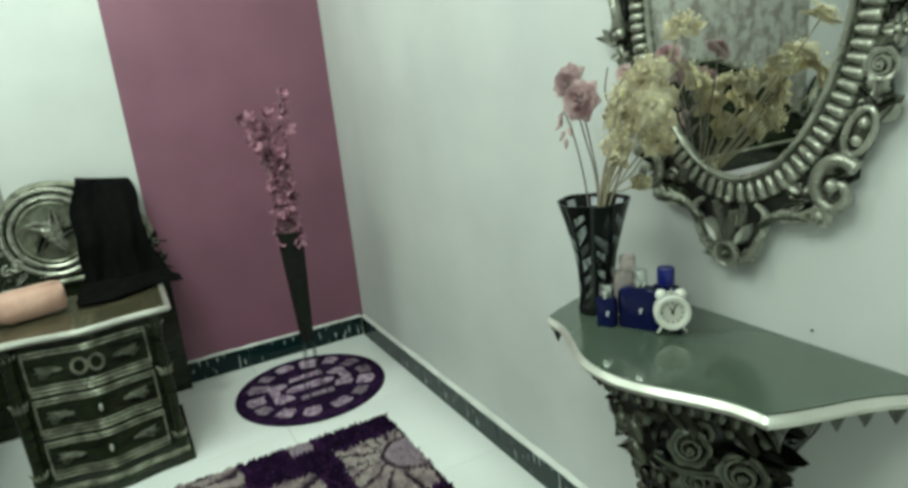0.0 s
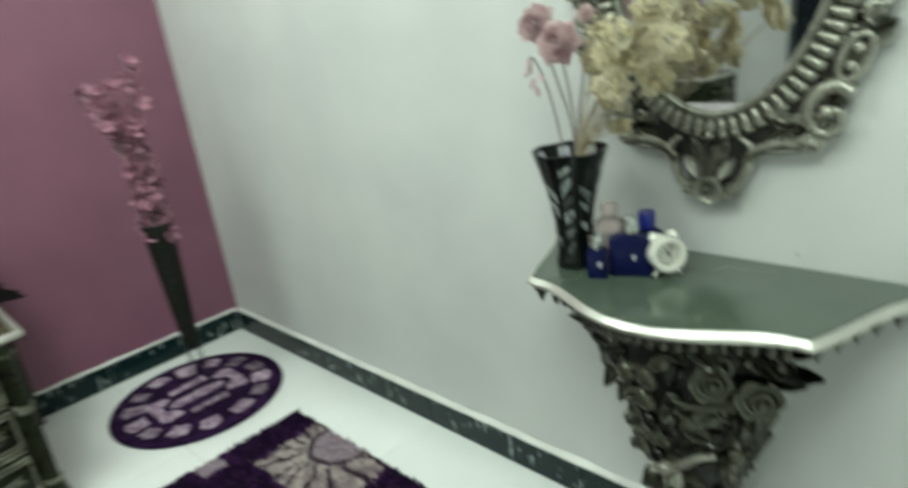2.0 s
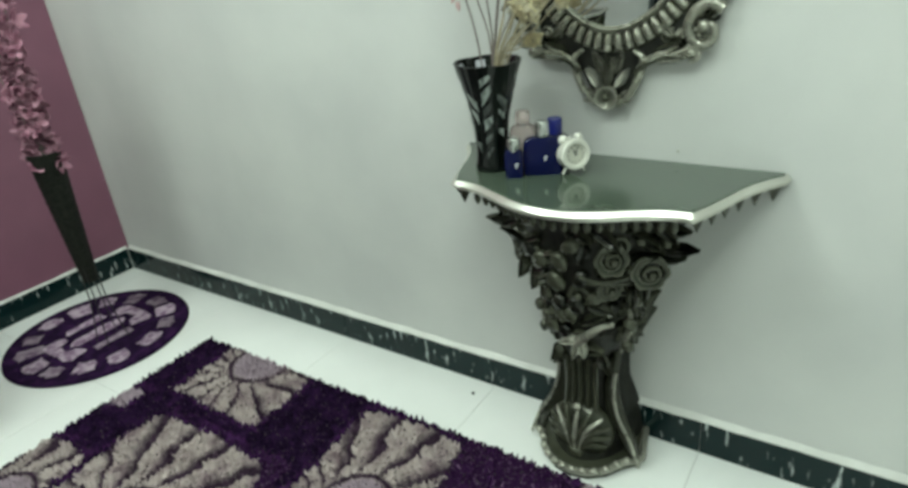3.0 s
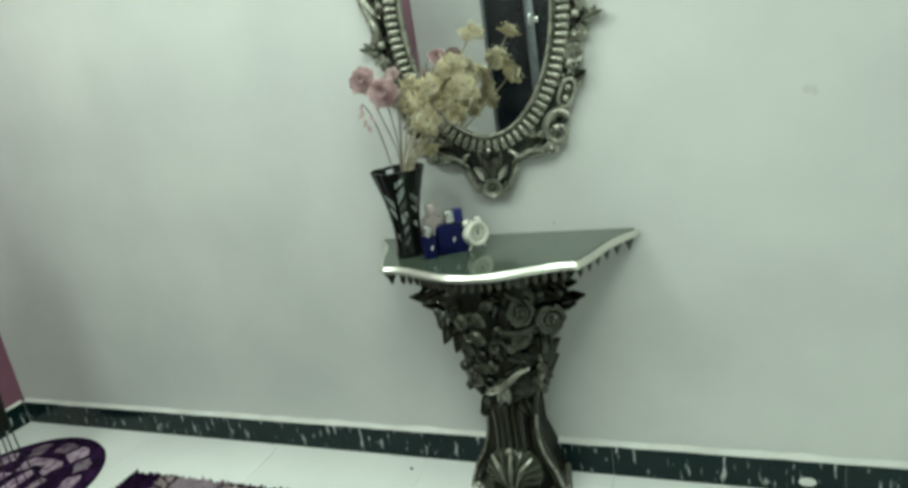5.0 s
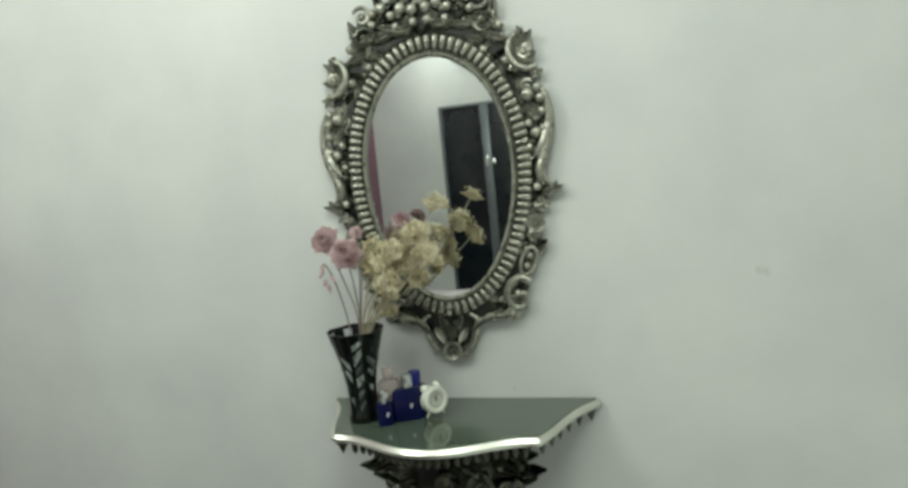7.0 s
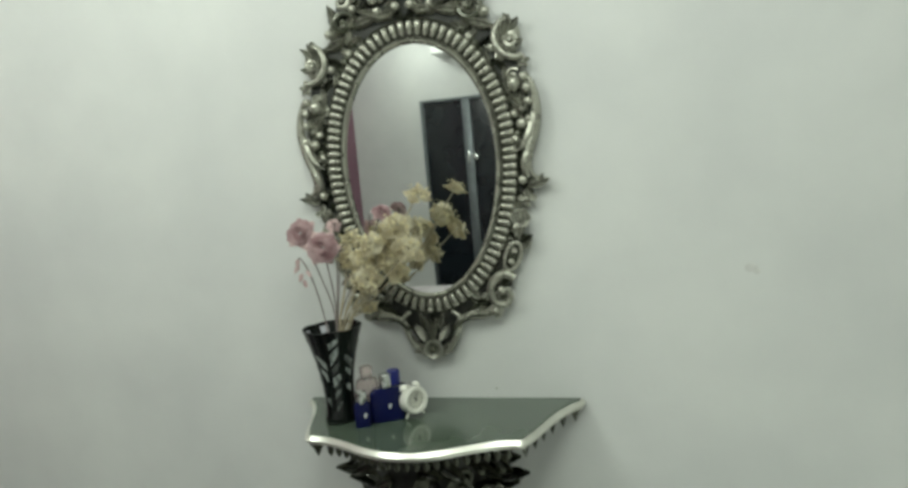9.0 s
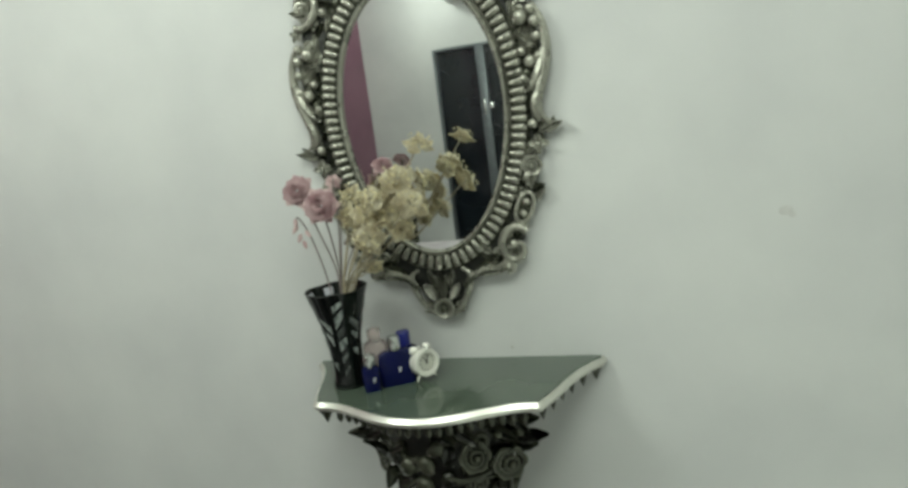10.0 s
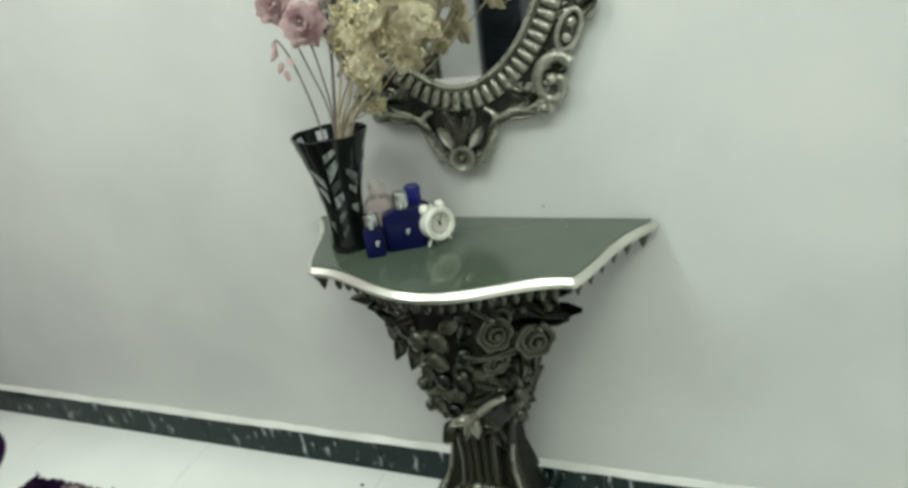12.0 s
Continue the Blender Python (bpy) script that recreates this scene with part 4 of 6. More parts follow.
for s in (1, -1):
    # the shield below: side leaves, its edge, and the arm that ends in a curl
    part("teardrop_leaf", leaf(bmesh.new(), face(0.020, -0.462, -0.028, -34, s), 0.050, 0.027, 0.05, 0.012), SILVER_RIM, mirror, "bright silver teardrop leaf")
    part("lower_leaf", leaf(bmesh.new(), face(0.022, -0.496, -0.026, -84, s), 0.034, 0.020, 0.10, 0.009), SILVER, mirror)
    part("side_leaf", leaf(bmesh.new(), face(0.026, -0.490, -0.024, -62, s), 0.044, 0.024, 0.10, 0.009), SILVER, mirror)
    part("inner_leaf", leaf(bmesh.new(), face(0.020, -0.432, -0.024, -14, s), 0.050, 0.020, 0.10, 0.009), SILVER, mirror)
    rib = spline([(MX + s * x, -0.028, MZ + z) for x, z in ((0.024, -0.506), (0.048, -0.482), (0.066, -0.452), (0.078, -0.420), (0.078, -0.396), (0.058, -0.382))], 5)
    part("shield_edge", tube(bmesh.new(), rib, [0.0045 + 0.0050 * math.sin(math.pi * i / (len(rib) - 1)) for i in range(len(rib))], 8), SILVER, mirror)
    arm = spline([(MX + s * x, -0.030, MZ + z) for x, z in ((0.066, -0.432), (0.088, -0.408), (0.120, -0.398), (0.150, -0.398), (0.176, -0.390))], 5)
    part("shield_arm", tube(bmesh.new(), arm, [0.009 - 0.004 * i / (len(arm) - 1) for i in range(len(arm))], 8), SILVER_DARK, mirror)
    for up_, ln_ in ((0.016, 0.9), (0.030, 0.75)):
        flute = [Vector((MX + s * 0.066, -0.029, MZ - 0.432)).lerp(p, ln_ * 1.05) + Vector((0, 0, up_ * i / (len(arm) - 1))) for i, p in enumerate(arm)]
        part("arm_flute", tube(bmesh.new(), flute, [0.0075 - 0.003 * i / (len(arm) - 1) for i in range(len(arm))], 7), SILVER, mirror)
    part("acanthus_leaf", leaf(bmesh.new(), face(0.092, -0.398, -0.026, -88, s), 0.085, 0.030, 0.10, 0.010), SILVER, mirror)
    part("acanthus_leaf", leaf(bmesh.new(), face(0.098, -0.392, -0.024, -66, s), 0.070, 0.026, 0.10, 0.009), SILVER_DARK, mirror)
    part("curl", scroll(bmesh.new(), face(0.180, -0.384, -0.026, -100, s), 0.018, 1.2, 0.0095, s), SILVER, mirror)
    # the large open scroll of the lower flank
    c_pts = spline([(MX + s * x, -0.030, MZ + z) for x, z in ((0.238, -0.300), (0.214, -0.288), (0.186, -0.300), (0.172, -0.330), (0.182, -0.360), (0.206, -0.370), (0.224, -0.354), (0.220, -0.332), (0.204, -0.328))], 5)
    part("open_scroll", tube(bmesh.new(), c_pts, [0.0135 - 0.006 * i / (len(c_pts) - 1) for i in range(len(c_pts))], 9), SILVER, mirror)
    part("scroll_leaf", leaf(bmesh.new(), face(0.206, -0.318, -0.026, -50, s), 0.046, 0.024, 0.12, 0.009), SILVER_DARK, mirror)
    part("scroll_eye", ball(bmesh.new(), (MX + s * 0.203, -0.034, MZ - 0.330), 0.012, 2), SILVER, mirror)
    # long shell with two bosses
    oval = [(MX + s * (0.238 + 0.021 * math.cos(a) + 0.30 * 0.036 * math.sin(a)), -0.028, MZ - 0.243 + 0.036 * math.sin(a)) for a in [2 * math.pi * k / 20 for k in range(21)]]
    part("shell_rim", tube(bmesh.new(), oval, 0.0058, 7, 1, (0, 1, 0)), SILVER, mirror)
    part("shell_body", ball(bmesh.new(), (MX + s * 0.238, -0.018, MZ - 0.243), 0.024, 2, (0.85, 0.5, 1.4)), SILVER_DARK, mirror)
    for x, z in ((0.243, -0.229), (0.233, -0.257)):
        part("boss", ball(bmesh.new(), (MX + s * x, -0.024, MZ + z), 0.0105, 2), SILVER, mirror)
    for x, z, a_, ln in ((0.262, -0.228, -46, 0.040), (0.262, -0.205, -64, 0.036), (0.258, -0.190, -14, 0.040)):
        part("fringe_leaf", leaf(bmesh.new(), face(x, z, -0.022, a_, s), ln, 0.026, 0.12, 0.009), SILVER_DARK if a_ == -64 else SILVER, mirror)
    # two small flowers and the spike above them
    part("flower", carved_rose(bmesh.new(), face(0.266, -0.142, -0.026, 0, s), 0.026), SILVER, mirror)
    part("flower", bloom(bmesh.new(), face(0.286, -0.094, -0.024, 0, s), 0.024, 4), SILVER, mirror)
    part("spike_leaf", leaf(bmesh.new(), face(0.292, -0.066, -0.024, -72, s), 0.062, 0.030, 0.12, 0.009), SILVER, mirror)
    part("spike_leaf", leaf(bmesh.new(), face(0.312, -0.062, -0.026, -34, s), 0.036, 0.018, 0.1, 0.007), SILVER, mirror)
    part("berry", ball(bmesh.new(), (MX + s * 0.279, -0.030, MZ - 0.046), 0.012, 2), SILVER, mirror)
    # sweeping bands of the upper flank
    for line_, thick in ((((0.304, 0.222), (0.322, 0.180), (0.327, 0.130), (0.318, 0.075), (0.302, 0.030), (0.296, -0.008), (0.306, -0.034), (0.330, -0.048)), 0.0095),
                         (((0.322, 0.128), (0.312, 0.082), (0.294, 0.050), (0.270, 0.028)), 0.0115),
                         (((0.308, 0.046), (0.295, 0.014), (0.288, -0.014), (0.294, -0.040)), 0.0095)):
        pts = spline([(MX + s * x, -0.028, MZ + z) for x, z in line_], 6)
        part("sweeping_band", tube(bmesh.new(), pts, [0.0035 + thick * math.sin(math.pi * min(1, i / (len(pts) - 1) + 0.06)) for i in range(len(pts))], 8), SILVER, mirror)
    for x, z, r in ((0.274, 0.197, 0.018), (0.306, 0.184, 0.014), (0.288, 0.096, 0.015), (0.308, 0.106, 0.011), (0.300, 0.212, 0.013), (0.268, 0.060, 0.010), (0.308, 0.150, 0.012), (0.270, 0.122, 0.011)):
        part("berry", ball(bmesh.new(), (MX + s * x, -0.030, MZ + z), r, 2), SILVER, mirror)
    for a_ in (-62, -8, 50):
        part("trefoil_leaf", leaf(bmesh.new(), face(0.290, 0.140, -0.026, a_, s), 0.036, 0.026, 0.08, 0.009), SILVER, mirror)
    part("leaf", leaf(bmesh.new(), face(0.268, -0.020, -0.020, -10, s), 0.070, 0.024, 0.15, 0.008), SILVER_DARK, mirror)
    # leafy scroll at the shoulder
    c_pts = spline([(MX + s * x, -0.028, MZ + z) for x, z in ((0.276, 0.362), (0.252, 0.352), (0.236, 0.326), (0.238, 0.296), (0.256, 0.272), (0.282, 0.262), (0.300, 0.268))], 5)
    part("open_scroll", tube(bmesh.new(), c_pts, [0.007 + 0.004 * math.sin(math.pi * i / (len(c_pts) - 1)) for i in range(len(c_pts))], 9), SILVER, mirror)
    part("scroll_body", ball(bmesh.new(), (MX + s * 0.268, -0.016, MZ + 0.314), 0.036, 2, (0.9, 0.45, 1.25)), SILVER, mirror)
    part("curl", scroll(bmesh.new(), face(0.272, 0.306, -0.030, 20, s), 0.019, 1.2, 0.0080, -s), SILVER, mirror)
    for x, z, a_, ln in ((0.262, 0.318, -16, 0.052), (0.266, 0.328, -48, 0.044), (0.276, 0.296, -78, 0.030), (0.252, 0.300, 4, 0.050), (0.272, 0.344, 20, 0.030)):
        part("scroll_leaf", leaf(bmesh.new(), face(x, z, -0.028, a_, s), ln, 0.026, 0.05, 0.010), SILVER, mirror)
    part("flower", bloom(bmesh.new(), face(0.300, 0.250, -0.022, 0, s), 0.018, 5), SILVER, mirror)
    for x, z, a_, ln in ((0.232, 0.345, 70, 0.075), (0.215, 0.372, 30, 0.050), (0.190, 0.385, 60, 0.070), (0.150, 0.398, 80, 0.075), (0.095, 0.410, 84, 0.080), (0.050, 0.420, 40, 0.050), (0.196, 0.400, -10, 0.060), (0.120, 0.425, 20, 0.060)):
        part("crest_leaf", leaf(bmesh.new(), face(x, z, -0.021, a_, s), ln, 0.034, 0.15, 0.010), SILVER, mirror)
    for x, z, r in ((0.215, 0.385, 0.012), (0.168, 0.405, 0.011), (0.072, 0.425, 0.012), (0.020, 0.430, 0.013), (0.140, 0.440, 0.012)):
        part("berry", ball(bmesh.new(), (MX + s * x, -0.026, MZ + z), r, 2), SILVER, mirror)
    # crest
    part("scroll", scroll(bmesh.new(), face(0.170, 0.405, -0.024, 30, s), 0.036, 1.3, 0.010, -s), SILVER_DARK, mirror)
    part("scroll", scroll(bmesh.new(), face(0.168, 0.465, -0.024, 210, s), 0.030, 1.2, 0.009, s), SILVER, mirror)
    part("leaf", leaf(bmesh.new(), face(0.13, 0.425, -0.024, 50, s), 0.085, 0.036, 0.2, 0.009), SILVER_DARK, mirror)
    part("leaf", leaf(bmesh.new(), face(0.03, 0.405, -0.022, -75, s), 0.10, 0.034, 0.2, 0.009), SILVER, mirror)
    part("leaf", leaf(bmesh.new(), face(0.10, 0.455, -0.024, -20, s), 0.075, 0.034, 0.25, 0.009), SILVER_DARK, mirror)
    for x, z, r in ((0.02, 0.462, 0.016), (0.052, 0.470, 0.017), (0.08, 0.455, 0.014), (0.108, 0.478, 0.016), (0.036, 0.495, 0.015), (0.07, 0.50, 0.015), (0.135, 0.468, 0.012)):
        part("berry", ball(bmesh.new(), (MX + s * x, -0.030, MZ + z), r, 2), SILVER, mirror)
# smaller carving that fills the frame between rim and outline
angs = [math.atan2(z, x) for x, z in half_out]
rads = [math.hypot(x, z) for x, z in half_out]
rnd = random.Random(17)
for i in range(104):
    t = -math.pi / 2 + math.pi * ((i * 37) % 104 + 0.5) / 104
    if t < -math.pi / 2 + 0.30:
        continue
    r_out = float(np.interp(t, angs, rads))
    r_in = 1 / math.hypot(math.cos(t) / 0.268, math.sin(t) / 0.392)
    gap = max(r_out * 0.97 - r_in, 0.012)
    q = r_in + gap * rnd.uniform(0.12, 0.85)
    size = min(0.020 + gap * 0.30, 0.036)
    kind = rnd.random()
    turn = rnd.uniform(0, 360)
    lift = rnd.uniform(-0.016, -0.012)
    if math.hypot(q * math.cos(t) - size * math.sin(radians(turn)), q * math.sin(t) + size * math.cos(radians(turn))) > r_out * 0.97:
        turn += 180
    mt = SILVER if rnd.random() < 0.55 else SILVER_DARK
    for s in (1, -1):
        x, z = q * math.cos(t), q * math.sin(t)
        if kind < 0.45:
            part("leaf", leaf(bmesh.new(), face(x, z, lift, turn, s), size * 1.25, size * 0.7, 0.25, 0.008), mt, mirror)
        elif kind < 0.75:
            part("scroll", scroll(bmesh.new(), face(x, z, lift, turn, s), size * 0.5, 1.15, size * 0.17, s), mt, mirror)
        else:
            part("berry", ball(bmesh.new(), (MX + s * x, lift - 0.004, MZ + z), size * 0.36, 2), mt, mirror)
for a, ln, wd in ((0, 0.078, 0.019), (13, 0.070, 0.015), (-13, 0.070, 0.015)):
    part("palmette_leaf", leaf(bmesh.new(), face(0.0, -0.464, -0.028, a), ln, wd, 0.1, 0.013), SILVER, mirror)
bm = lathe(bmesh.new(), ((0.027, 0.0), (0.0285, 0.008), (0.025, 0.014), (0.019, 0.012), (0.013, 0.007)), (0, 0, 0), 24, face(0.0, -0.486, -0.028))
part("rosette", bm, SILVER, mirror)
part("rosette_eye", ball(bmesh.new(), (MX, -0.036, MZ - 0.486), 0.0095, 2), SILVER_DARK, mirror)
part("berry", ball(bmesh.new(), (MX, -0.03, MZ - 0.378), 0.009, 2), SILVER, mirror)


# ---- things on the console ----
ON = SHELF + 0.0022
VX, VY = 2.212, -0.170
vase = thing("vase", (VX, VY, ON), "flared black cut-glass vase with frosted leaf facets", "vase")
VP = [(0.0420, 0.0), (0.0430, 0.006), (0.0412, 0.018), (0.0392, 0.04), (0.0390, 0.07), (0.0408, 0.10), (0.0450, 0.13), (0.0510, 0.16), (0.0585, 0.19), (0.0672, 0.22), (0.0758, 0.246), (0.0776, 0.2515)]
vb = bmesh.new()
seg = 40
outer = [[vb.verts.new((VX + r * math.cos(2 * math.pi * i / seg), VY + r * math.sin(2 * math.pi * i / seg), ON + z + (0.0012 * math.cos(12 * math.pi * i / seg) if z > 0.24 else 0))) for i in range(seg)] for r, z in VP]
inner = [[vb.verts.new((VX + (r - 0.004) * math.cos(2 * math.pi * i / seg), VY + (r - 0.004) * math.sin(2 * math.pi * i / seg), ON + z + (0.0012 * math.cos(12 * math.pi * i / seg) if z > 0.24 else 0))) for i in range(seg)]
         for r, z in reversed(VP[1:])]
loops = outer + inner
for a, b in zip(loops, loops[1:]):
    for i in range(seg):
        j = (i + 1) % seg
        vb.faces.new((a[i], a[j], b[j], b[i]))
vb.faces.new(loops[0])
vb.faces.new(loops[-1])
part("body", vb, BLACK_GLASS, vase, "black glossy glass")


def vase_r(z):
    for (r0, z0), (r1, z1) in zip(VP, VP[1:]):
        if z0 <= z <= z1:
            return r0 + (r1 - r0) * (z - z0) / (z1 - z0)
    return VP[-1][0]


rnd = random.Random(5)
COLS = 9
for row in range(6):
    for k in range(COLS):
        lean = 1 if k % 2 else -1
        zc = 0.030 + row * 0.035 + (0.0175 if k % 2 else 0.0)
        if zc > 0.224 or rnd.random() < (0.42 if row < 2 else 0.20):
            continue
        a = 2 * math.pi * (k + 0.35) / COLS
        half_w = math.pi * vase_r(zc) / COLS * rnd.uniform(0.45, 0.82)
        hh = rnd.uniform(0.0060, 0.0130) * (0.75 + 0.4 * row / 5)
        slope = rnd.uniform(0.55, 1.35)
        zc += rnd.uniform(-0.004, 0.004)
        bm = bmesh.new()
        vs = []
        for u, v in ((-1, -0.9), (0, -1.1), (1, -1), (0.92, 0.2), (1, 1), (0, 1.05), (-1, 0.9), (-0.9, -0.2)):
            zz = min(max(zc + lean * u * half_w * slope + v * hh * (1 - 0.35 * u * lean), 0.006), 0.238)
            rr = vase_r(zz) + 0.0008
            vs.append(bm.verts.new((VX + rr * math.cos(a + u * half_w / rr), VY + rr * math.sin(a + u * half_w / rr), ON + zz)))
        rr = vase_r(zc) + 0.0014
        c = bm.verts.new((VX + rr * math.cos(a), VY + rr * math.sin(a), ON + zc))
        for i in range(8):
            bm.faces.new((vs[i], vs[(i + 1) % 8], c))
        part("cut_facet", bm, FROST, vase, smooth=False)
# square facets inside the flared mouth
for k in range(7):
    a = 2 * math.pi * (k + 0.62) / 7
    bm = bmesh.new()
    vs = []
    for u, z in ((-0.011, 0.224), (0.011, 0.224), (0.012, 0.243), (-0.012, 0.243)):
        rr = vase_r(z) - 0.0052
        vs.append(bm.verts.new((VX + rr * math.cos(a + u / rr), VY + rr * math.sin(a + u / rr), ON + z)))
    bm.faces.new(vs)
    part("mouth_facet", bm, PALE_MARK, vase, "pale square cut", smooth=False)

# flowers in the vase: each a stem with its bloom


def flower(kind, at, r, towards, seed, material, label, foot_off):
    f = thing(kind, (VX, VY, ON + 0.03), label, "artificial flower", "flowers in the black vase")
    foot_p = Vector((VX + foot_off[0], VY + foot_off[1], ON + 0.035))
    at = Vector(at)
    mouth = Vector((VX + foot_off[0] * 1.2 + (at.x - VX) * 0.12, VY + foot_off[1] * 1.2 + (at.y - VY) * 0.12, ON + 0.245))
    if kind == "rose_flower":
        mouth = Vector((VX + 0.014 + (at.x - VX) * 0.05, VY + 0.004 + (at.y - VY) * 0.05, ON + 0.262))
    mid = mouth.lerp(at, 0.5) + Vector((0.006 if kind == "rose_flower" else 0.004, 0, 0.006))
    pts = spline([foot_p, mouth, mid, at], 6)
    part("stem", tube(bmesh.new(), pts, 0.0019, 6, 1, (0.3, 1, 0.1)), STEM if kind == "rose_flower" else CREAM_STEM, f, "thin wired stem")
    n = Vector(towards).normalized()
    m = place(at, n, (0, 0.2, 1)) @ Matrix.Rotation(seed * 1.3, 4, "Z")
    bm = bmesh.new()
    if kind == "rose_flower":
        rose(bm, m, r, 4, 0.9, seed)
    else:
        rose(bm, m, r * 0.92, 2 + seed % 2, 1.1, seed, 0.16)
    part("bloom", bm, material, f)
    if kind == "rose_flower":
        for k in range(6):
            mm = m @ Matrix.Rotation(k * 1.05, 4, "Z") @ Matrix.Translation((0, r * 0.3, -r * 0.1))
            part("outer_petal", leaf(bmesh.new(), mm, r * 0.95, r * 1.0, -0.25 + 0.1 * (k % 3), 0.0012, 5), PALE_PINK, f)
    return f


PINK_L = "dusty pink fabric rose on a thin stem"
flower("rose_flower", (2.158, -0.180, 1.318), 0.036, (0.1, -0.9, 0.35), 1, PINK, PINK_L, (-0.008, 0.004))
flower("rose_flower", (2.226, -0.205, 1.281), 0.039, (0.25, -0.9, 0.25), 2, PINK, PINK_L, (-0.004, -0.006))
flower("rose_flower", (2.192, -0.055, 1.324), 0.019, (0.2, -0.8, 0.5), 3, PALE_PINK, "pale pink fabric rosebud on a thin stem", (0.0, 0.008))
flower("rose_flower", (2.350, -0.092, 1.352), 0.024, (0.3, -0.6, 0.6), 5, PINK, "small dusty pink fabric rose among cream flowers", (0.004, 0.010))
CREAM_L = "champagne fabric flower with gold-edged petals"
for i, (x, y, z, r, d) in enumerate((
        (2.268, -0.128, 1.290, 0.030, (-0.2, -0.8, 0.5)), (2.270, -0.160, 1.243, 0.032, (-0.4, -0.8, 0.2)), (2.346, -0.224, 1.196, 0.037, (0.1, -0.9, 0.1)),
        (2.438, -0.230, 1.328, 0.040, (0.2, -0.6, 0.75)), (2.472, -0.255, 1.272, 0.037, (0.6, -0.7, 0.2)), (2.490, -0.205, 1.394, 0.031, (0.3, -0.4, 0.85)),
        (2.330, -0.190, 1.250, 0.032, (0.2, -0.8, 0.4)), (2.400, -0.215, 1.245, 0.030, (0.5, -0.7, -0.1)), (2.302, -0.120, 1.105, 0.022, (0.4, -0.7, -0.5)),
        (2.385, -0.140, 1.290, 0.030, (0.2, 0.6, 0.6)), (2.455, -0.150, 1.315, 0.028, (0.7, 0.5, 0.3)), (2.412, -0.185, 1.205, 0.031, (0.5, -0.6, 0.2)),
        (2.372, -0.235, 1.285, 0.030, (-0.1, -0.8, 0.5)), (2.318, -0.150, 1.285, 0.028, (-0.2, 0.3, 0.8)), (2.300, -0.175, 1.190, 0.028, (-0.3, -0.8, 0.0)))):
    f = flower("cream_flower", (x, y, z), r, d, 10 + i, CREAM, CREAM_L, (0.012 + 0.002 * (i % 4), -0.006 + 0.005 * (i % 3)))
    rr = random.Random(i)
    n = Vector(d).normalized()
    bm = bmesh.new()
    for k in range(34):
        a = rr.uniform(0, 6.28)
        q = r * rr.uniform(0.25, 0.95)
        ball(bm, place((x, y, z), n) @ Vector((q * math.cos(a), q * math.sin(a), r * rr.uniform(0.25, 0.5))), rr.uniform(0.0014, 0.003), 1)
    part("glitter", bm, GOLD_EDGE, f, "gold glitter on the petals")
    for k in range(5):
        a = 2 * math.pi * k / 5 + rr.uniform(-0.3, 0.3)
        m = place((x, y, z), n) @ Matrix.Rotation(a, 4, "Z") @ Matrix.Translation((0, r * 0.35, -r * 0.15))
        part("outer_petal", leaf(bmesh.new(), m, r * rr.uniform(0.75, 1.05), r * rr.uniform(0.85, 1.25), rr.uniform(-0.45, 0.3), 0.0012, 5), CREAM, f)
# trailing pale pink sprig under the roses
sp = thing("sprig", (VX, VY, ON + 0.03), "thin pale pink trailing sprig with small buds", "artificial flower", "flowers in the black vase")
pts = spline([(VX - 0.006, VY, ON + 0.04), (VX - 0.012, VY - 0.005, ON + 0.25), (2.178, -0.185, 1.20), (2.152, -0.19, 1.255), (2.150, -0.195, 1.225)], 6)
part("stem", tube(bmesh.new(), pts, 0.002, 6, 1, (0.3, 1, 0.1)), STEM, sp)
for k, (x, z) in enumerate(((2.150, 1.236), (2.156, 1.215), (2.148, 1.252), (2.160, 1.198), (2.170, 1.222))):
    part("bud", leaf(bmesh.new(), place((x, -0.195, z), (0.2, -1, 0.2)) @ Matrix.Rotation(2.6 + 0.3 * k, 4, "Z"), 0.022, 0.014, 0.2, 0.002, 4), PALE_PINK, sp)
tw = thing("twig", (VX, VY, ON + 0.03), "bare grey twig standing among the flowers", "twig", "flowers in the black vase")
part("stem", tube(bmesh.new(), spline([(VX, VY + 0.01, ON + 0.04), (VX + 0.004, VY + 0.03, ON + 0.25), (2.240, -0.14, 1.24), (2.233, -0.145, 1.29), (2.238, -0.140, 1.338)], 6), 0.0015, 6, 1, (0.3, 1, 0.1)), STEM, tw)
for t in (1.17, 1.215, 1.255):
    part("leaf", leaf(bmesh.new(), place((2.236, -0.135, t), (0.3, -1, 0)) @ Matrix.Rotation(-0.8, 4, "Z"), 0.045, 0.014, 0.1, 0.002, 5), STEM, tw)

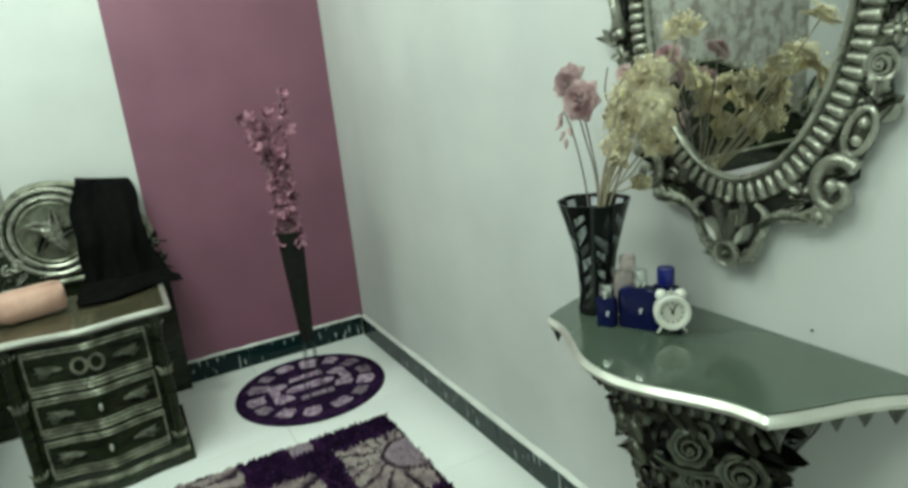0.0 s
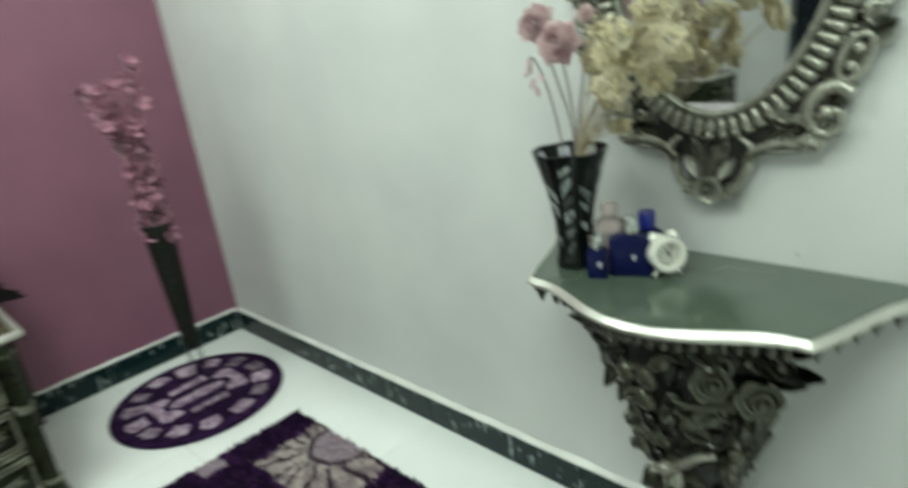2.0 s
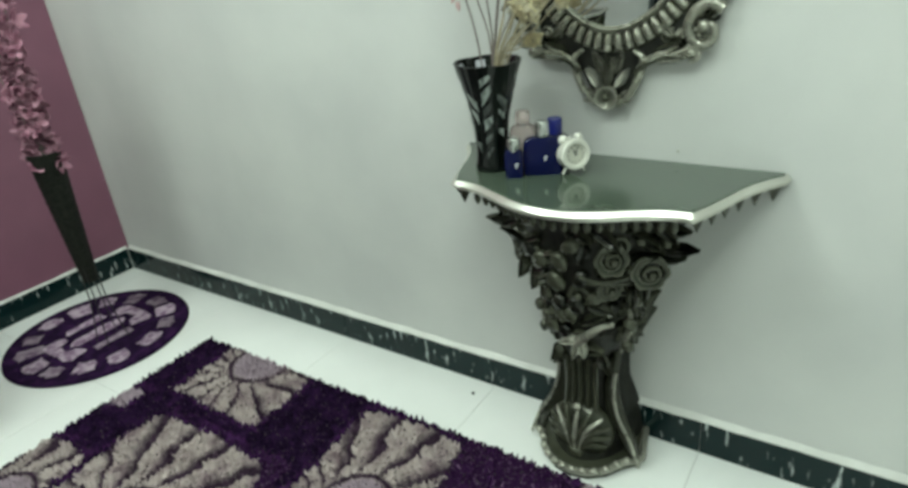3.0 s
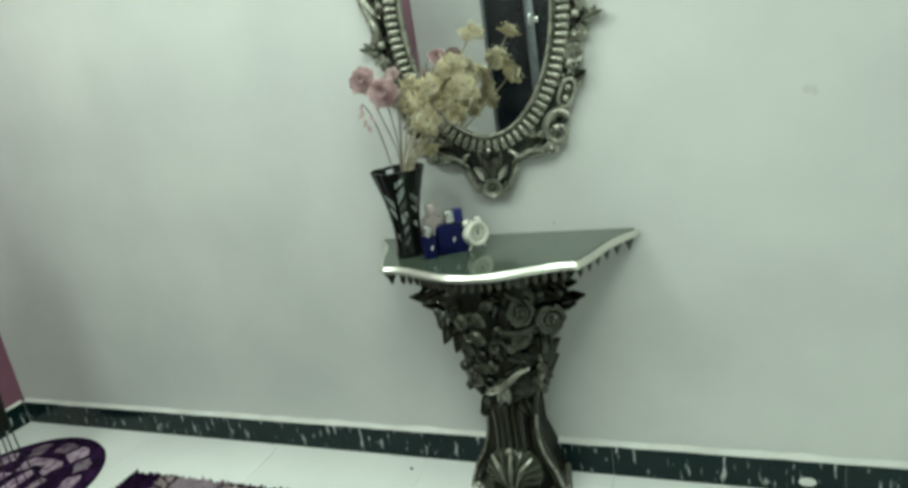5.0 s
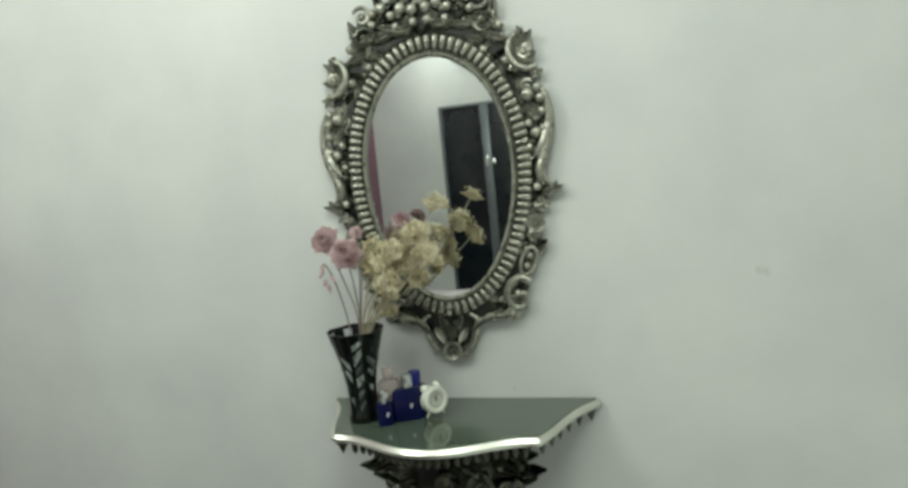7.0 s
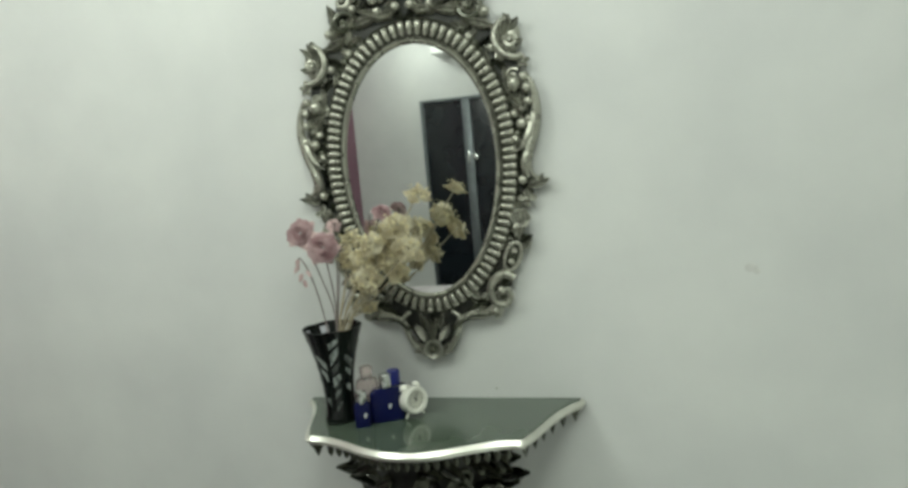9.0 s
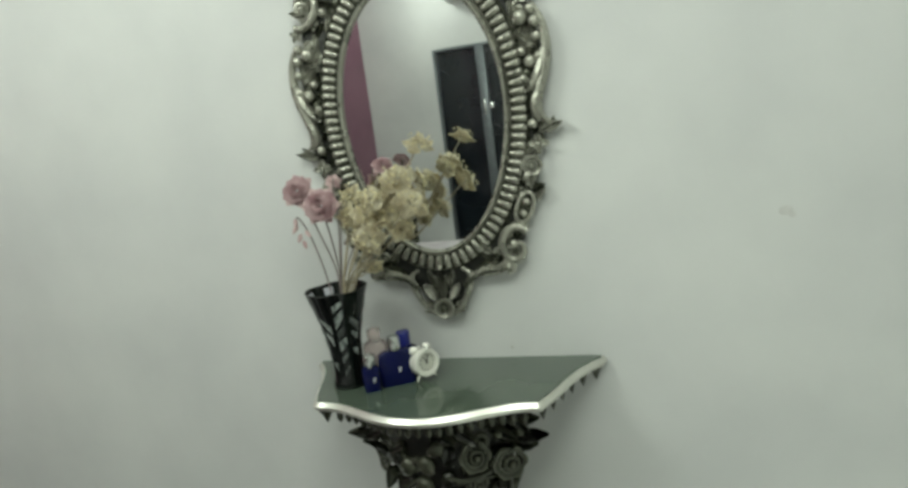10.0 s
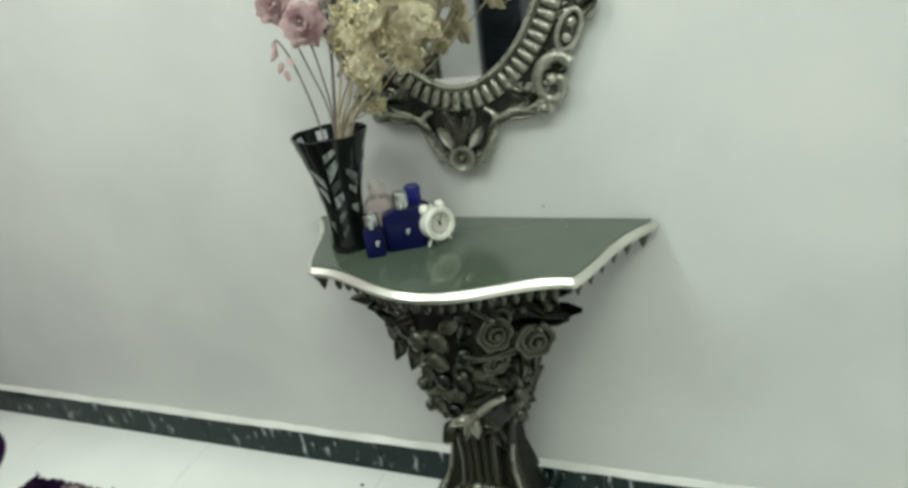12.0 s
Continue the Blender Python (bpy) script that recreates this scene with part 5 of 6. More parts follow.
# twin-bell alarm clock
CX, CY = 2.408, -0.150
cn = Vector((0.78, -0.63, 0.10)).normalized()
CC = Vector((CX, CY, ON + 0.0475))
clock = thing("alarm_clock", (CX, CY, ON), "small white twin-bell alarm clock", "clock")
cm = place(CC, cn)
R = 0.0345
part("case", lathe(bmesh.new(), ((R * 0.80, -0.036), (R * 0.96, -0.032), (R, -0.024), (R, 0.010), (R * 1.03, 0.013), (R * 0.97, 0.0185), (R * 0.84, 0.0195), (R * 0.70, 0.0175), (R * 0.665, 0.012)), seg=40, m=cm), CLOCK_WHITE, clock)
part("dial", lathe(bmesh.new(), ((R * 0.67, 0.0122), (R * 0.67, 0.0128), (0.001, 0.0129)), seg=36, m=cm), DIAL, clock, "pale clock dial")
for k in range(12):
    a = math.pi / 6 * k
    bm = slab((-0.0010, R * 0.48, 0.0129), (0.0010, R * (0.59 if k % 3 else 0.62), 0.0134))
    bm.transform(cm @ Matrix.Rotation(a, 4, "Z"))
    part("hour_mark", bm, INK, clock, smooth=False)
for name, a, ln, w in (("hour_hand", radians(24), 0.38, 0.0012), ("minute_hand", radians(-18), 0.52, 0.0010)):
    bm = slab((-w, -0.003, 0.0140), (w, R * ln, 0.0148))
    bm.transform(cm @ Matrix.Rotation(a, 4, "Z"))
    part(name, bm, INK, clock, smooth=False)
part("hub", lathe(bmesh.new(), ((0.0026, 0.0135), (0.0026, 0.0155), (0.0015, 0.016)), seg=12, m=cm), INK, clock)
for s in (-1, 1):
    bmx = cm @ Matrix.Rotation(s * radians(-30), 4, "Z") @ Matrix.Translation((0, R * 1.05, -0.008)) @ Matrix.Rotation(radians(-90), 4, "X") @ Matrix.Scale(0.86, 4)
    part("bell", lathe(bmesh.new(), ((0.0135, 0.0), (0.0132, 0.004), (0.0105, 0.0085), (0.006, 0.0115), (0.002, 0.0125), (0.002, 0.015), (0.0005, 0.0155)), seg=20, m=bmx), CLOCK_WHITE, clock)
    fmx = cm @ Matrix.Rotation(s * radians(148), 4, "Z")
    part("leg", tube(bmesh.new(), [fmx @ Vector((0, R * 0.93, 0)), fmx @ Vector((0, R * 1.2, 0)), fmx @ Vector((0, R * 1.5, 0.0))], [0.0032, 0.0028, 0.002], 8), CLOCK_WHITE, clock)
part("hammer", tube(bmesh.new(), [cm @ Vector((0, R, 0)), cm @ Vector((0, R * 1.33, 0))], 0.002, 6), CHROME, clock)


def rounded(bm, c, w, d, h, z0, shoulder=0.0, m=None):
    """A flask: a rounded block with drawn-in shoulders."""
    prof = [(0.94, 0.0), (1.0, 0.05), (1.0, 0.80 if shoulder else 0.94), (0.93, 0.91), (0.72 if shoulder else 0.95, 0.975), (0.35 if shoulder else 0.9, 1.0)]
    loops = []
    for s, t in prof:
        ring = []
        for i in range(24):
            a = 2 * math.pi * i / 24
            ca, sa = math.cos(a), math.sin(a)
            x = math.copysign(abs(ca) ** 0.45, ca) * w / 2 * s
            y = math.copysign(abs(sa) ** 0.45, sa) * d / 2 * (1 if t < 0.85 else 0.85)
            ring.append(bm.verts.new((m or Matrix()) @ Vector((x, y, t * h)) + Vector((c[0], c[1], z0))))
        loops.append(ring)
    for a, b in zip(loops, loops[1:]):
        for i in range(24):
            j = (i + 1) % 24
            bm.faces.new((a[i], a[j], b[j], b[i]))
    bm.faces.new(loops[0])
    bm.faces.new(loops[-1])
    return bm


def bottle(at, w, d, h, turn, cap_r, cap_h, glass_m, cap_m, label, shoulder=1.0, mark=True):
    b = thing("perfume_bottle", (at[0], at[1], ON), label, "perfume bottle", "perfume bottles on the console")
    rot = Matrix.Rotation(radians(turn), 4, "Z")
    part("flask", rounded(bmesh.new(), at, w, d, h, ON, shoulder, rot), glass_m, b)
    part("neck", lathe(bmesh.new(), ((cap_r * 0.8, h - 0.004), (cap_r * 0.8, h + 0.003)), (at[0], at[1], ON), 16), CHROME, b)
    part("cap", lathe(bmesh.new(), ((cap_r, h + 0.002), (cap_r * 1.02, h + 0.004), (cap_r * 1.02, h + cap_h - 0.003), (cap_r * 0.9, h + cap_h)), (at[0], at[1], ON), 24), cap_m, b)
    if mark:
        mk = ball(bmesh.new(), (0, 0, 0), 0.0068, 2, (0.45, 0.04, 1.0))
        ball(mk, (0.0025, 0, 0.004), 0.0034, 1, (1, 0.06, 0.8))
        mk.transform(Matrix.Translation((at[0], at[1], ON)) @ rot @ Matrix.Translation((0.006, -d / 2 - 0.0002, h * 0.46)))
        part("emblem", mk, PALE_MARK, b, "small pale plain emblem")
    return b


bottle((2.292, -0.213), 0.042, 0.026, 0.066, 24, 0.0150, 0.026, BLUE_GLASS, CHROME, "small navy glass perfume bottle with a chrome cap")
bottle((2.343, -0.170), 0.088, 0.032, 0.088, 26, 0.0150, 0.035, BLUE_GLASS, CHROME, "large navy glass perfume flask with a chrome cap")
bottle((2.336, -0.090), 0.066, 0.032, 0.070, 14, 0.0175, 0.038, BLUE_GLASS, BLUE_CAP, "tall navy perfume bottle with a royal blue cap", mark=False)
bottle((2.282, -0.145), 0.062, 0.030, 0.106, 18, 0.0165, 0.030, PINK_GLASS, PINK_GLASS, "rose-tinted clear perfume bottle", mark=False)


# ---- round rug, tall flower pot ----
RX, RY, RR = 0.466, -0.450, 0.347
round_rug = thing("round_rug", (RX, RY, 0), "round dark purple rug with mauve cobble-like patches", "rug")
part("rug_base", lathe(bmesh.new(), ((RR - 0.006, 0.0), (RR, 0.004), (RR - 0.004, 0.012), (RR - 0.02, 0.0135), (0.02, 0.0135)), (RX, RY, 0), 72), RUG_DARK, round_rug)


def patch(outline, name="patch", material=RUG_MAUVE, top=0.0175):
    """A raised patch with soft, uneven edges, in the rug's own turned axes."""
    bm = bmesh.new()
    rot = Matrix.Rotation(radians(90), 3, "Z")
    c = sum((Vector(p) for p in outline), Vector((0, 0))) / len(outline)
    dense = []
    for i, p in enumerate(outline):
        q = outline[(i + 1) % len(outline)]
        for k in range(3):
            t = k / 3
            w = Vector(p).lerp(Vector(q), t)
            dense.append(w + Vector((rnd.uniform(-1, 1), rnd.uniform(-1, 1))) * 0.006)
    loops = []
    for s, z in ((1.0, 0.012), (0.97, top - 0.001), (0.8, top)):
        loops.append([bm.verts.new((rot @ Vector((*(c + (w - c) * s), 0))) + Vector((RX, RY, z))) for w in dense])
    for a, b in zip(loops, loops[1:]):
        for i in range(len(a)):
            j = (i + 1) % len(a)
            bm.faces.new((a[i], a[j], b[j], b[i]))
    bm.faces.new(loops[-1])
    part(name, bm, material, round_rug)


rnd = random.Random(21)


def polar(r, deg):
    return (r * math.cos(radians(deg)), r * math.sin(radians(deg)))


for k in range(14):
    a = 360 / 14 * k + rnd.uniform(-2.2, 2.2)
    if k % 7 == 0:
        w = 9
    else:
        w = rnd.uniform(6.0, 11.0)
    r0 = rnd.uniform(0.200, 0.245)
    patch([polar(r0, a - w), polar(0.29, a - w * 0.95), polar(rnd.uniform(0.298, 0.306), a), polar(0.29, a + w * 0.95), polar(r0, a + w)])
for s in (-1, 1):
    patch([(s * 0.185, -0.085), (s * 0.165, -0.105), (s * 0.095, -0.085), (s * 0.105, -0.055), (s * 0.145, -0.035), (s * 0.145, 0.035), (s * 0.105, 0.055), (s * 0.095, 0.085), (s * 0.165, 0.105), (s * 0.185, 0.085)][::s])
    patch([(-0.085, s * 0.088), (0.085, s * 0.088), (0.080, s * 0.128), (-0.075, s * 0.125)][::s])
patch([(-0.12, 0.0), (-0.085, -0.030), (0.085, -0.030), (0.12, 0.0), (0.085, 0.030), (-0.085, 0.030)])

PX, PY = 0.587, -0.457
pot = thing("floor_vase", (PX, PY, 0), "tall tapered black woven floor vase on wire legs", "vase")
pp = [(0.025, 0.285), (0.028, 0.30), (0.0365, 0.45), (0.0455, 0.62), (0.0535, 0.765), (0.056, 0.778), (0.056, 0.786), (0.051, 0.788), (0.048, 0.76), (0.041, 0.62)]
part("body", lathe(bmesh.new(), pp, (PX, PY, 0), 28), POT, pot)
for k in range(14):
    z = 0.32 + k * 0.032
    r = 0.0280 + (z - 0.30) * 0.0548 + 0.0010
    ring = [(PX + r * math.cos(2 * math.pi * i / 24), PY + r * math.sin(2 * math.pi * i / 24), z) for i in range(25)]
    part("woven_band", tube(bmesh.new(), ring, 0.0014, 5, 1, (0, 0, 1)), POT, pot)
for k in range(4):
    a = radians(45 + 90 * k)
    pts = spline([(PX + 0.029 * math.cos(a), PY + 0.029 * math.sin(a), 0.36), (PX + 0.031 * math.cos(a), PY + 0.031 * math.sin(a), 0.2), (PX + 0.052 * math.cos(a), PY + 0.052 * math.sin(a), 0.06), (PX + 0.062 * math.cos(a), PY + 0.062 * math.sin(a), 0.0205)], 5)
    part("leg", tube(bmesh.new(), pts, 0.0024, 6, 1, (0.3, 0.2, 1)), WIRE, pot)
spray = thing("orchid_spray", (PX, PY, 0.62), "tall spray of mauve artificial orchids", "artificial flower")
petal = bmesh.new()
for k in range(5):
    a = 2 * math.pi * k / 5
    m = Matrix.Rotation(a, 4, "Z") @ Matrix.Translation((0, 0.002, 0)) @ Matrix.Rotation(radians(20 + 10 * (k % 2)), 4, "X")
    leaf(petal, Matrix.Scale(K, 4) @ m, 0.024, 0.021, 0.3, 0.001, 4)
BLOSSOM = finish(petal)
rnd = random.Random(8)
for s, (tx, ty, tz) in enumerate(((0.60, -0.405, 1.340), (0.62, -0.565, 1.275), (0.57, -0.48, 1.270), (0.63, -0.425, 1.21), (0.58, -0.51, 1.15))):
    line = spline([(PX + rnd.uniform(-0.02, 0.02), PY + rnd.uniform(-0.02, 0.02), 0.63), (PX + (tx - PX) * 0.15, PY + (ty - PY) * 0.12, 0.85), (PX + (tx - PX) * 0.5, PY + (ty - PY) * 0.5, 1.08), (tx, ty, tz)], 8)
    st = part("stem", tube(bmesh.new(), line, 0.0028, 6, 1, (0.3, 1, 0.1)), STEM, spray)
    for k in range(27):
        t = (0.22 + 0.78 * k / 26) * (len(line) - 1)
        i = min(int(t), len(line) - 2)
        p = line[i].lerp(line[i + 1], t - i)
        spread = 0.038 * (1.15 - 0.75 * k / 26)
        p = p + Vector((rnd.uniform(-1, 1), rnd.uniform(-1, 1), rnd.uniform(-0.6, 0.6))) * spread
        m = place(p, (rnd.uniform(0.1, 1), rnd.uniform(-0.9, 0.6), rnd.uniform(-0.3, 0.8))) @ Matrix.Rotation(rnd.uniform(0, 6), 4, "Z") @ Matrix.Scale(rnd.uniform(1.0, 1.6), 4)
        piece("blossom", BLOSSOM, ORCHID, st, m)


# ---- shaggy rug ----
RUG0, RUG1, RUGT, RUGB = 0.94, 2.77, -0.27, -1.63
# fan patches: left, right, near the wall, away from it
FANS = [(1.09, 1.50, -0.27, -0.54), (1.79, 2.14, -0.29, -0.66), (1.17, 1.685, -0.625, -1.0), (0.94, 1.145, -0.87, -1.14), (2.475, 2.77, -0.27, -0.62),
        (2.20, 2.61, -0.72, -1.11), (1.69, 2.12, -1.01, -1.39), (1.15, 1.58, -1.15, -1.51), (2.41, 2.77, -1.22, -1.57), (0.94, 1.02, -0.60, -0.69)]
FLECKED = [(2.135, 2.46, -0.27, -0.70), (1.63, 1.74, -0.60, -1.0), (1.62, 2.2, -0.74, -1.0), (0.94, 1.15, -1.2, -1.63)]
rug = thing("shaggy_rug", (1.85, -0.95, 0), "shaggy purple and beige rug with fan-patterned patches", "rug")
part("backing", slab((RUG0 + 0.004, RUGB + 0.004, 0.0), (RUG1 - 0.004, RUGT - 0.004, 0.006)), RUG_BACK, rug, smooth=False)
rnd = random.Random(31)
CELLS = [0.94, 1.30, 1.66, 2.02, 2.38, 2.77]


def inside(x, y, box_):
    """Whether a tuft belongs to a patch: a block with a domed far side and soft, wavering edges."""
    x0, x1, y1, y0 = box_
    u, v = (x - x0) / (x1 - x0), (y - y0) / (y1 - y0)
    wob = 0.018 * math.sin(x * 31 + y * 17) + 0.014 * math.sin(x * 57 - y * 43)
    if x0 > RUG0 + 0.01 and u < wob + rnd.uniform(-0.02, 0.02) or x1 < RUG1 - 0.01 and u > 1 + wob + rnd.uniform(-0.02, 0.02):
        return False
    dome = 1.0 - 0.07 * (2 * u - 1) ** 2
    return wob * 0.6 + rnd.uniform(-0.02, 0.02) < v < (dome if y1 < RUGT - 0.01 else 1.0) + wob * 0.5


groups = {}


def bucket(key):
    return groups.setdefault(key, ([], []))


step = 0.0088
nx, ny = int((RUG1 - RUG0) / step), int((RUGT - RUGB) / step)
for b in range(ny + 1):
    for a in range(nx + 1):
        x = RUG0 + (a + rnd.random()) * (RUG1 - RUG0) / (nx + 1)
        y = RUGB + (b + rnd.random()) * (RUGT - RUGB) / (ny + 1)
        key = None
        for k, f in enumerate(FANS):
            if f[0] - 0.02 < x < f[1] + 0.02 and f[3] - 0.02 < y < f[2] + 0.02 and inside(x, y, f):
                key = ("B", k)
                break
        if key is None:
            for k, f in enumerate(FLECKED):
                if f[0] < x < f[1] and f[3] < y < f[2]:
                    key = ("M", k)
                    break
        if key is None and any(f[0] - 0.022 < x < f[1] + 0.022 and f[3] - 0.02 < y < f[2] + 0.035 for f in FANS) and rnd.random() < 0.7:
            key = ("H", int((RUGT - y) / 0.34))
        if key is None:
            key = ("D", sum(x > c for c in CELLS) * 10 + int((RUGT - y) / 0.34))
        verts, faces = bucket(key)
        rim_t = a in (0, nx) or b in (0, ny)
        h = rnd.uniform(0.015, 0.025)
        r = rnd.uniform(0.0065, 0.009)
        lx, ly = rnd.gauss(0, 0.005), rnd.gauss(0, 0.005)
        if rim_t:
            lx, ly = lx * 1.4, ly * 1.4
        t0 = rnd.uniform(0, 2.1)
        n = len(verts)
        for k in range(3):
            ang = t0 + k * 2.094
            verts.append((x + r * math.cos(ang), y + r * math.sin(ang), 0.0065))
        verts.append((x + lx, y + ly, h))
        faces.extend(((n, n + 1, n + 3), (n + 1, n + 2, n + 3), (n + 2, n, n + 3)))
for (code, k), (verts, faces) in sorted(groups.items()):
    if code == "B":
        f = FANS[k]
        o = Vector(((f[0] + f[1]) / 2 + (-0.03 if k in (0, 4) else 0.03), f[2] - 0.02 if k in (0, 4) else f[3] + 0.03, 0))
    else:
        o = Vector((*verts[0][:2], 0))
    me = bpy.data.meshes.new("m")
    me.from_pydata([tuple((Vector(v) - o) * K) for v in verts], [], faces)
    me.materials.append({"D": RUG_DARK, "H": RUG_HALO, "M": RUG_MID, "B": RUG_BEIGE}[code])
    ob = new("pile_patch", me)
    ob.parent = rug
    ob.location = o * K - rug.location
    tagged(ob, {"D": "dark purple pile", "H": "brighter purple pile round the patches", "M": "plum pile with pale flecks", "B": "beige pile with a fan pattern"}[code], kind="stuff")


# ---- bed side: headboard, bedside table, bed ----
def bedside(y_mid, label):
    """A bow-fronted bedside table against the west wall."""
    X0, X1, W, H = 0.30, 0.80, 0.270, 0.640
    t = thing("bedside_table", (0.55, y_mid, 0), label, "bedside table", "bedside tables")

    def bow(u, depth):
        """Front line at u from -1 to 1."""
        return depth - 0.008 + 0.046 * math.cos(u * math.pi / 2) - 0.014 * (1 - math.cos(2 * math.pi * u)) / 2

    def front_block(w, z0, z1, depth, back, n=14):
        bm = bmesh.new()
        line = [(bow(-1 + 2 * k / n, depth), y_mid + w * (-1 + 2 * k / n)) for k in range(n + 1)]
        prism(bm, line + [(back, y_mid + w), (back, y_mid - w)], "z", z0, z1)
        return bm
    part("body", front_block(W - 0.02, 0.07, H - 0.03, X1 - 0.075, X0), DARK_WOOD, t, smooth=False)
    part("plinth", front_block(W + 0.002, 0.0, 0.035, X1 - 0.032, X0), DARK_WOOD, t, smooth=False)
    part("plinth_step", front_block(W - 0.010, 0.035, 0.058, X1 - 0.044, X0), WOOD_EDGE, t, smooth=False)
    part("plinth_step", front_block(W - 0.016, 0.058, 0.078, X1 - 0.056, X0), DARK_WOOD, t, smooth=False)
    part("top", front_block(W + 0.018, H - 0.028, H - 0.004, X1 - 0.034, X0), NS_TOP, t, "glossy brown veneer top", smooth=False)
    n = 24
    pts = [(bow(-1 + 2 * k / n, X1 - 0.030), y_mid + (W + 0.020) * (-1 + 2 * k / n), H - 0.010) for k in range(n + 1)]
    pts = [(X0, pts[0][1], H - 0.010)] + pts + [(X0, pts[-1][1], H - 0.010)]
    part("top_edge", tube(bmesh.new(), pts, 0.0125, 8, 1.0, (0, 0, 1)), SILVER_RIM, t, "silver moulded edge")
    rows_z = ((0.425, 0.580), (0.260, 0.400), (0.095, 0.235))
    for dz0, dz1 in rows_z:
        wd = W - 0.075
        d = part("drawer", front_block(wd, dz0, dz1, X1 - 0.062, X1 - 0.09), DARK_WOOD, t, "bow-fronted drawer with silvered edges", smooth=False)
        for z, r in ((dz0 + 0.006, 0.0052), (dz1 - 0.006, 0.0052), (dz0 - 0.009, 0.0048), (dz1 - 0.020, 0.0035), (dz0 + 0.020, 0.0030)):
            ln = [(bow(-1 + 2 * k / 16, X1 - 0.058), y_mid + wd * (-1 + 2 * k / 16), z) for k in range(17)]
            part("edging", tube(bmesh.new(), ln, r, 6, 1, (0, 0, 1)), WOOD_EDGE, d)
        for s in (-1, 1):
            yy = y_mid + s * wd
            part("edging", tube(bmesh.new(), [(bow(s, X1 - 0.058), yy, dz0 + 0.004), (bow(s, X1 - 0.058), yy, dz1 - 0.004)], 0.0045, 6), WOOD_EDGE, d)
            bm = bmesh.new()
            zc = (dz0 + dz1) / 2 - 0.004
            for k, (o, a, ln_) in enumerate(((0.080, 80, 0.055), (0.100, 120, 0.05), (0.125, 60, 0.045), (0.11, 100, 0.06))):
                u = s * o / wd
                m = Matrix.Translation((bow(u, X1 - 0.059), y_mid + s * o, zc + (k % 2) * 0.012)) @ basis((1, 0, 0)) @ Matrix.Rotation(-s * radians(a), 4, "Z")
                leaf(bm, m, ln_, 0.020, 0.02, 0.004, 5)
            scroll(bm, Matrix.Translation((bow(s * 0.7, X1 - 0.058), y_mid + s * 0.145, zc - 0.012)) @ basis((1, 0, 0)), 0.014, 1.1, 0.004, s)
            part("relief", bm, RELIEF, d, "silvered leaf relief")
        bm = bmesh.new()
        zc = (dz0 + dz1) / 2
        if dz0 > 0.4:
            for s in (-1, 1):
                ring = [(bow(0, X1 - 0.055), y_mid + s * 0.027 + 0.023 * math.cos(a), zc + 0.028 * math.sin(a)) for a in [2 * math.pi * k / 14 for k in range(15)]]
                tube(bm, ring, 0.0058, 6, 1, (1, 0, 0))
        else:
            ball(bm, (bow(0, X1 - 0.052), y_mid + 0.005, zc), 0.014, 2, (0.6, 0.5, 1.1))
        part("handle", bm, WOOD_EDGE if dz0 > 0.4 else SILVER_RIM, d, "silvered handle")
    for s in (-1, 1):
        c = (X1 - 0.062, y_mid + s * (W - 0.034))
        col = lathe(bmesh.new(), ((0.026, 0.08), (0.026, 0.105), (0.019, 0.12), (0.0185, 0.16), (0.022, 0.34), (0.021, 0.40), (0.018, 0.53), (0.024, 0.545), (0.027, 0.575), (0.022, 0.61)), (c[0], c[1], 0), 18)
        part("corner_column", col, DARK_WOOD, t, "turned dark corner column")
        for z in (0.112, 0.385, 0.56):
            bm = bmesh.new()
            for k in range(5):
                a = radians(-80 + 40 * k)
                leaf(bm, Matrix.Translation((c[0] + 0.020 * math.cos(a), c[1] + 0.020 * math.sin(a), z - 0.012)) @ basis((math.cos(a), math.sin(a), 0.1)), 0.034, 0.020, 0.35, 0.004, 4)
            part("column_leaves", bm, WOOD_EDGE, t, "silvered leaves round the column")
    return t


bedside(-1.275, "dark bow-fronted bedside table with silvered edges, three drawers")
bedside(-4.145, "dark bow-fronted bedside table in the far corner")

head = thing("headboard", (0.06, -2.7, 0), "carved dark headboard with a round medallion wing", "headboard")


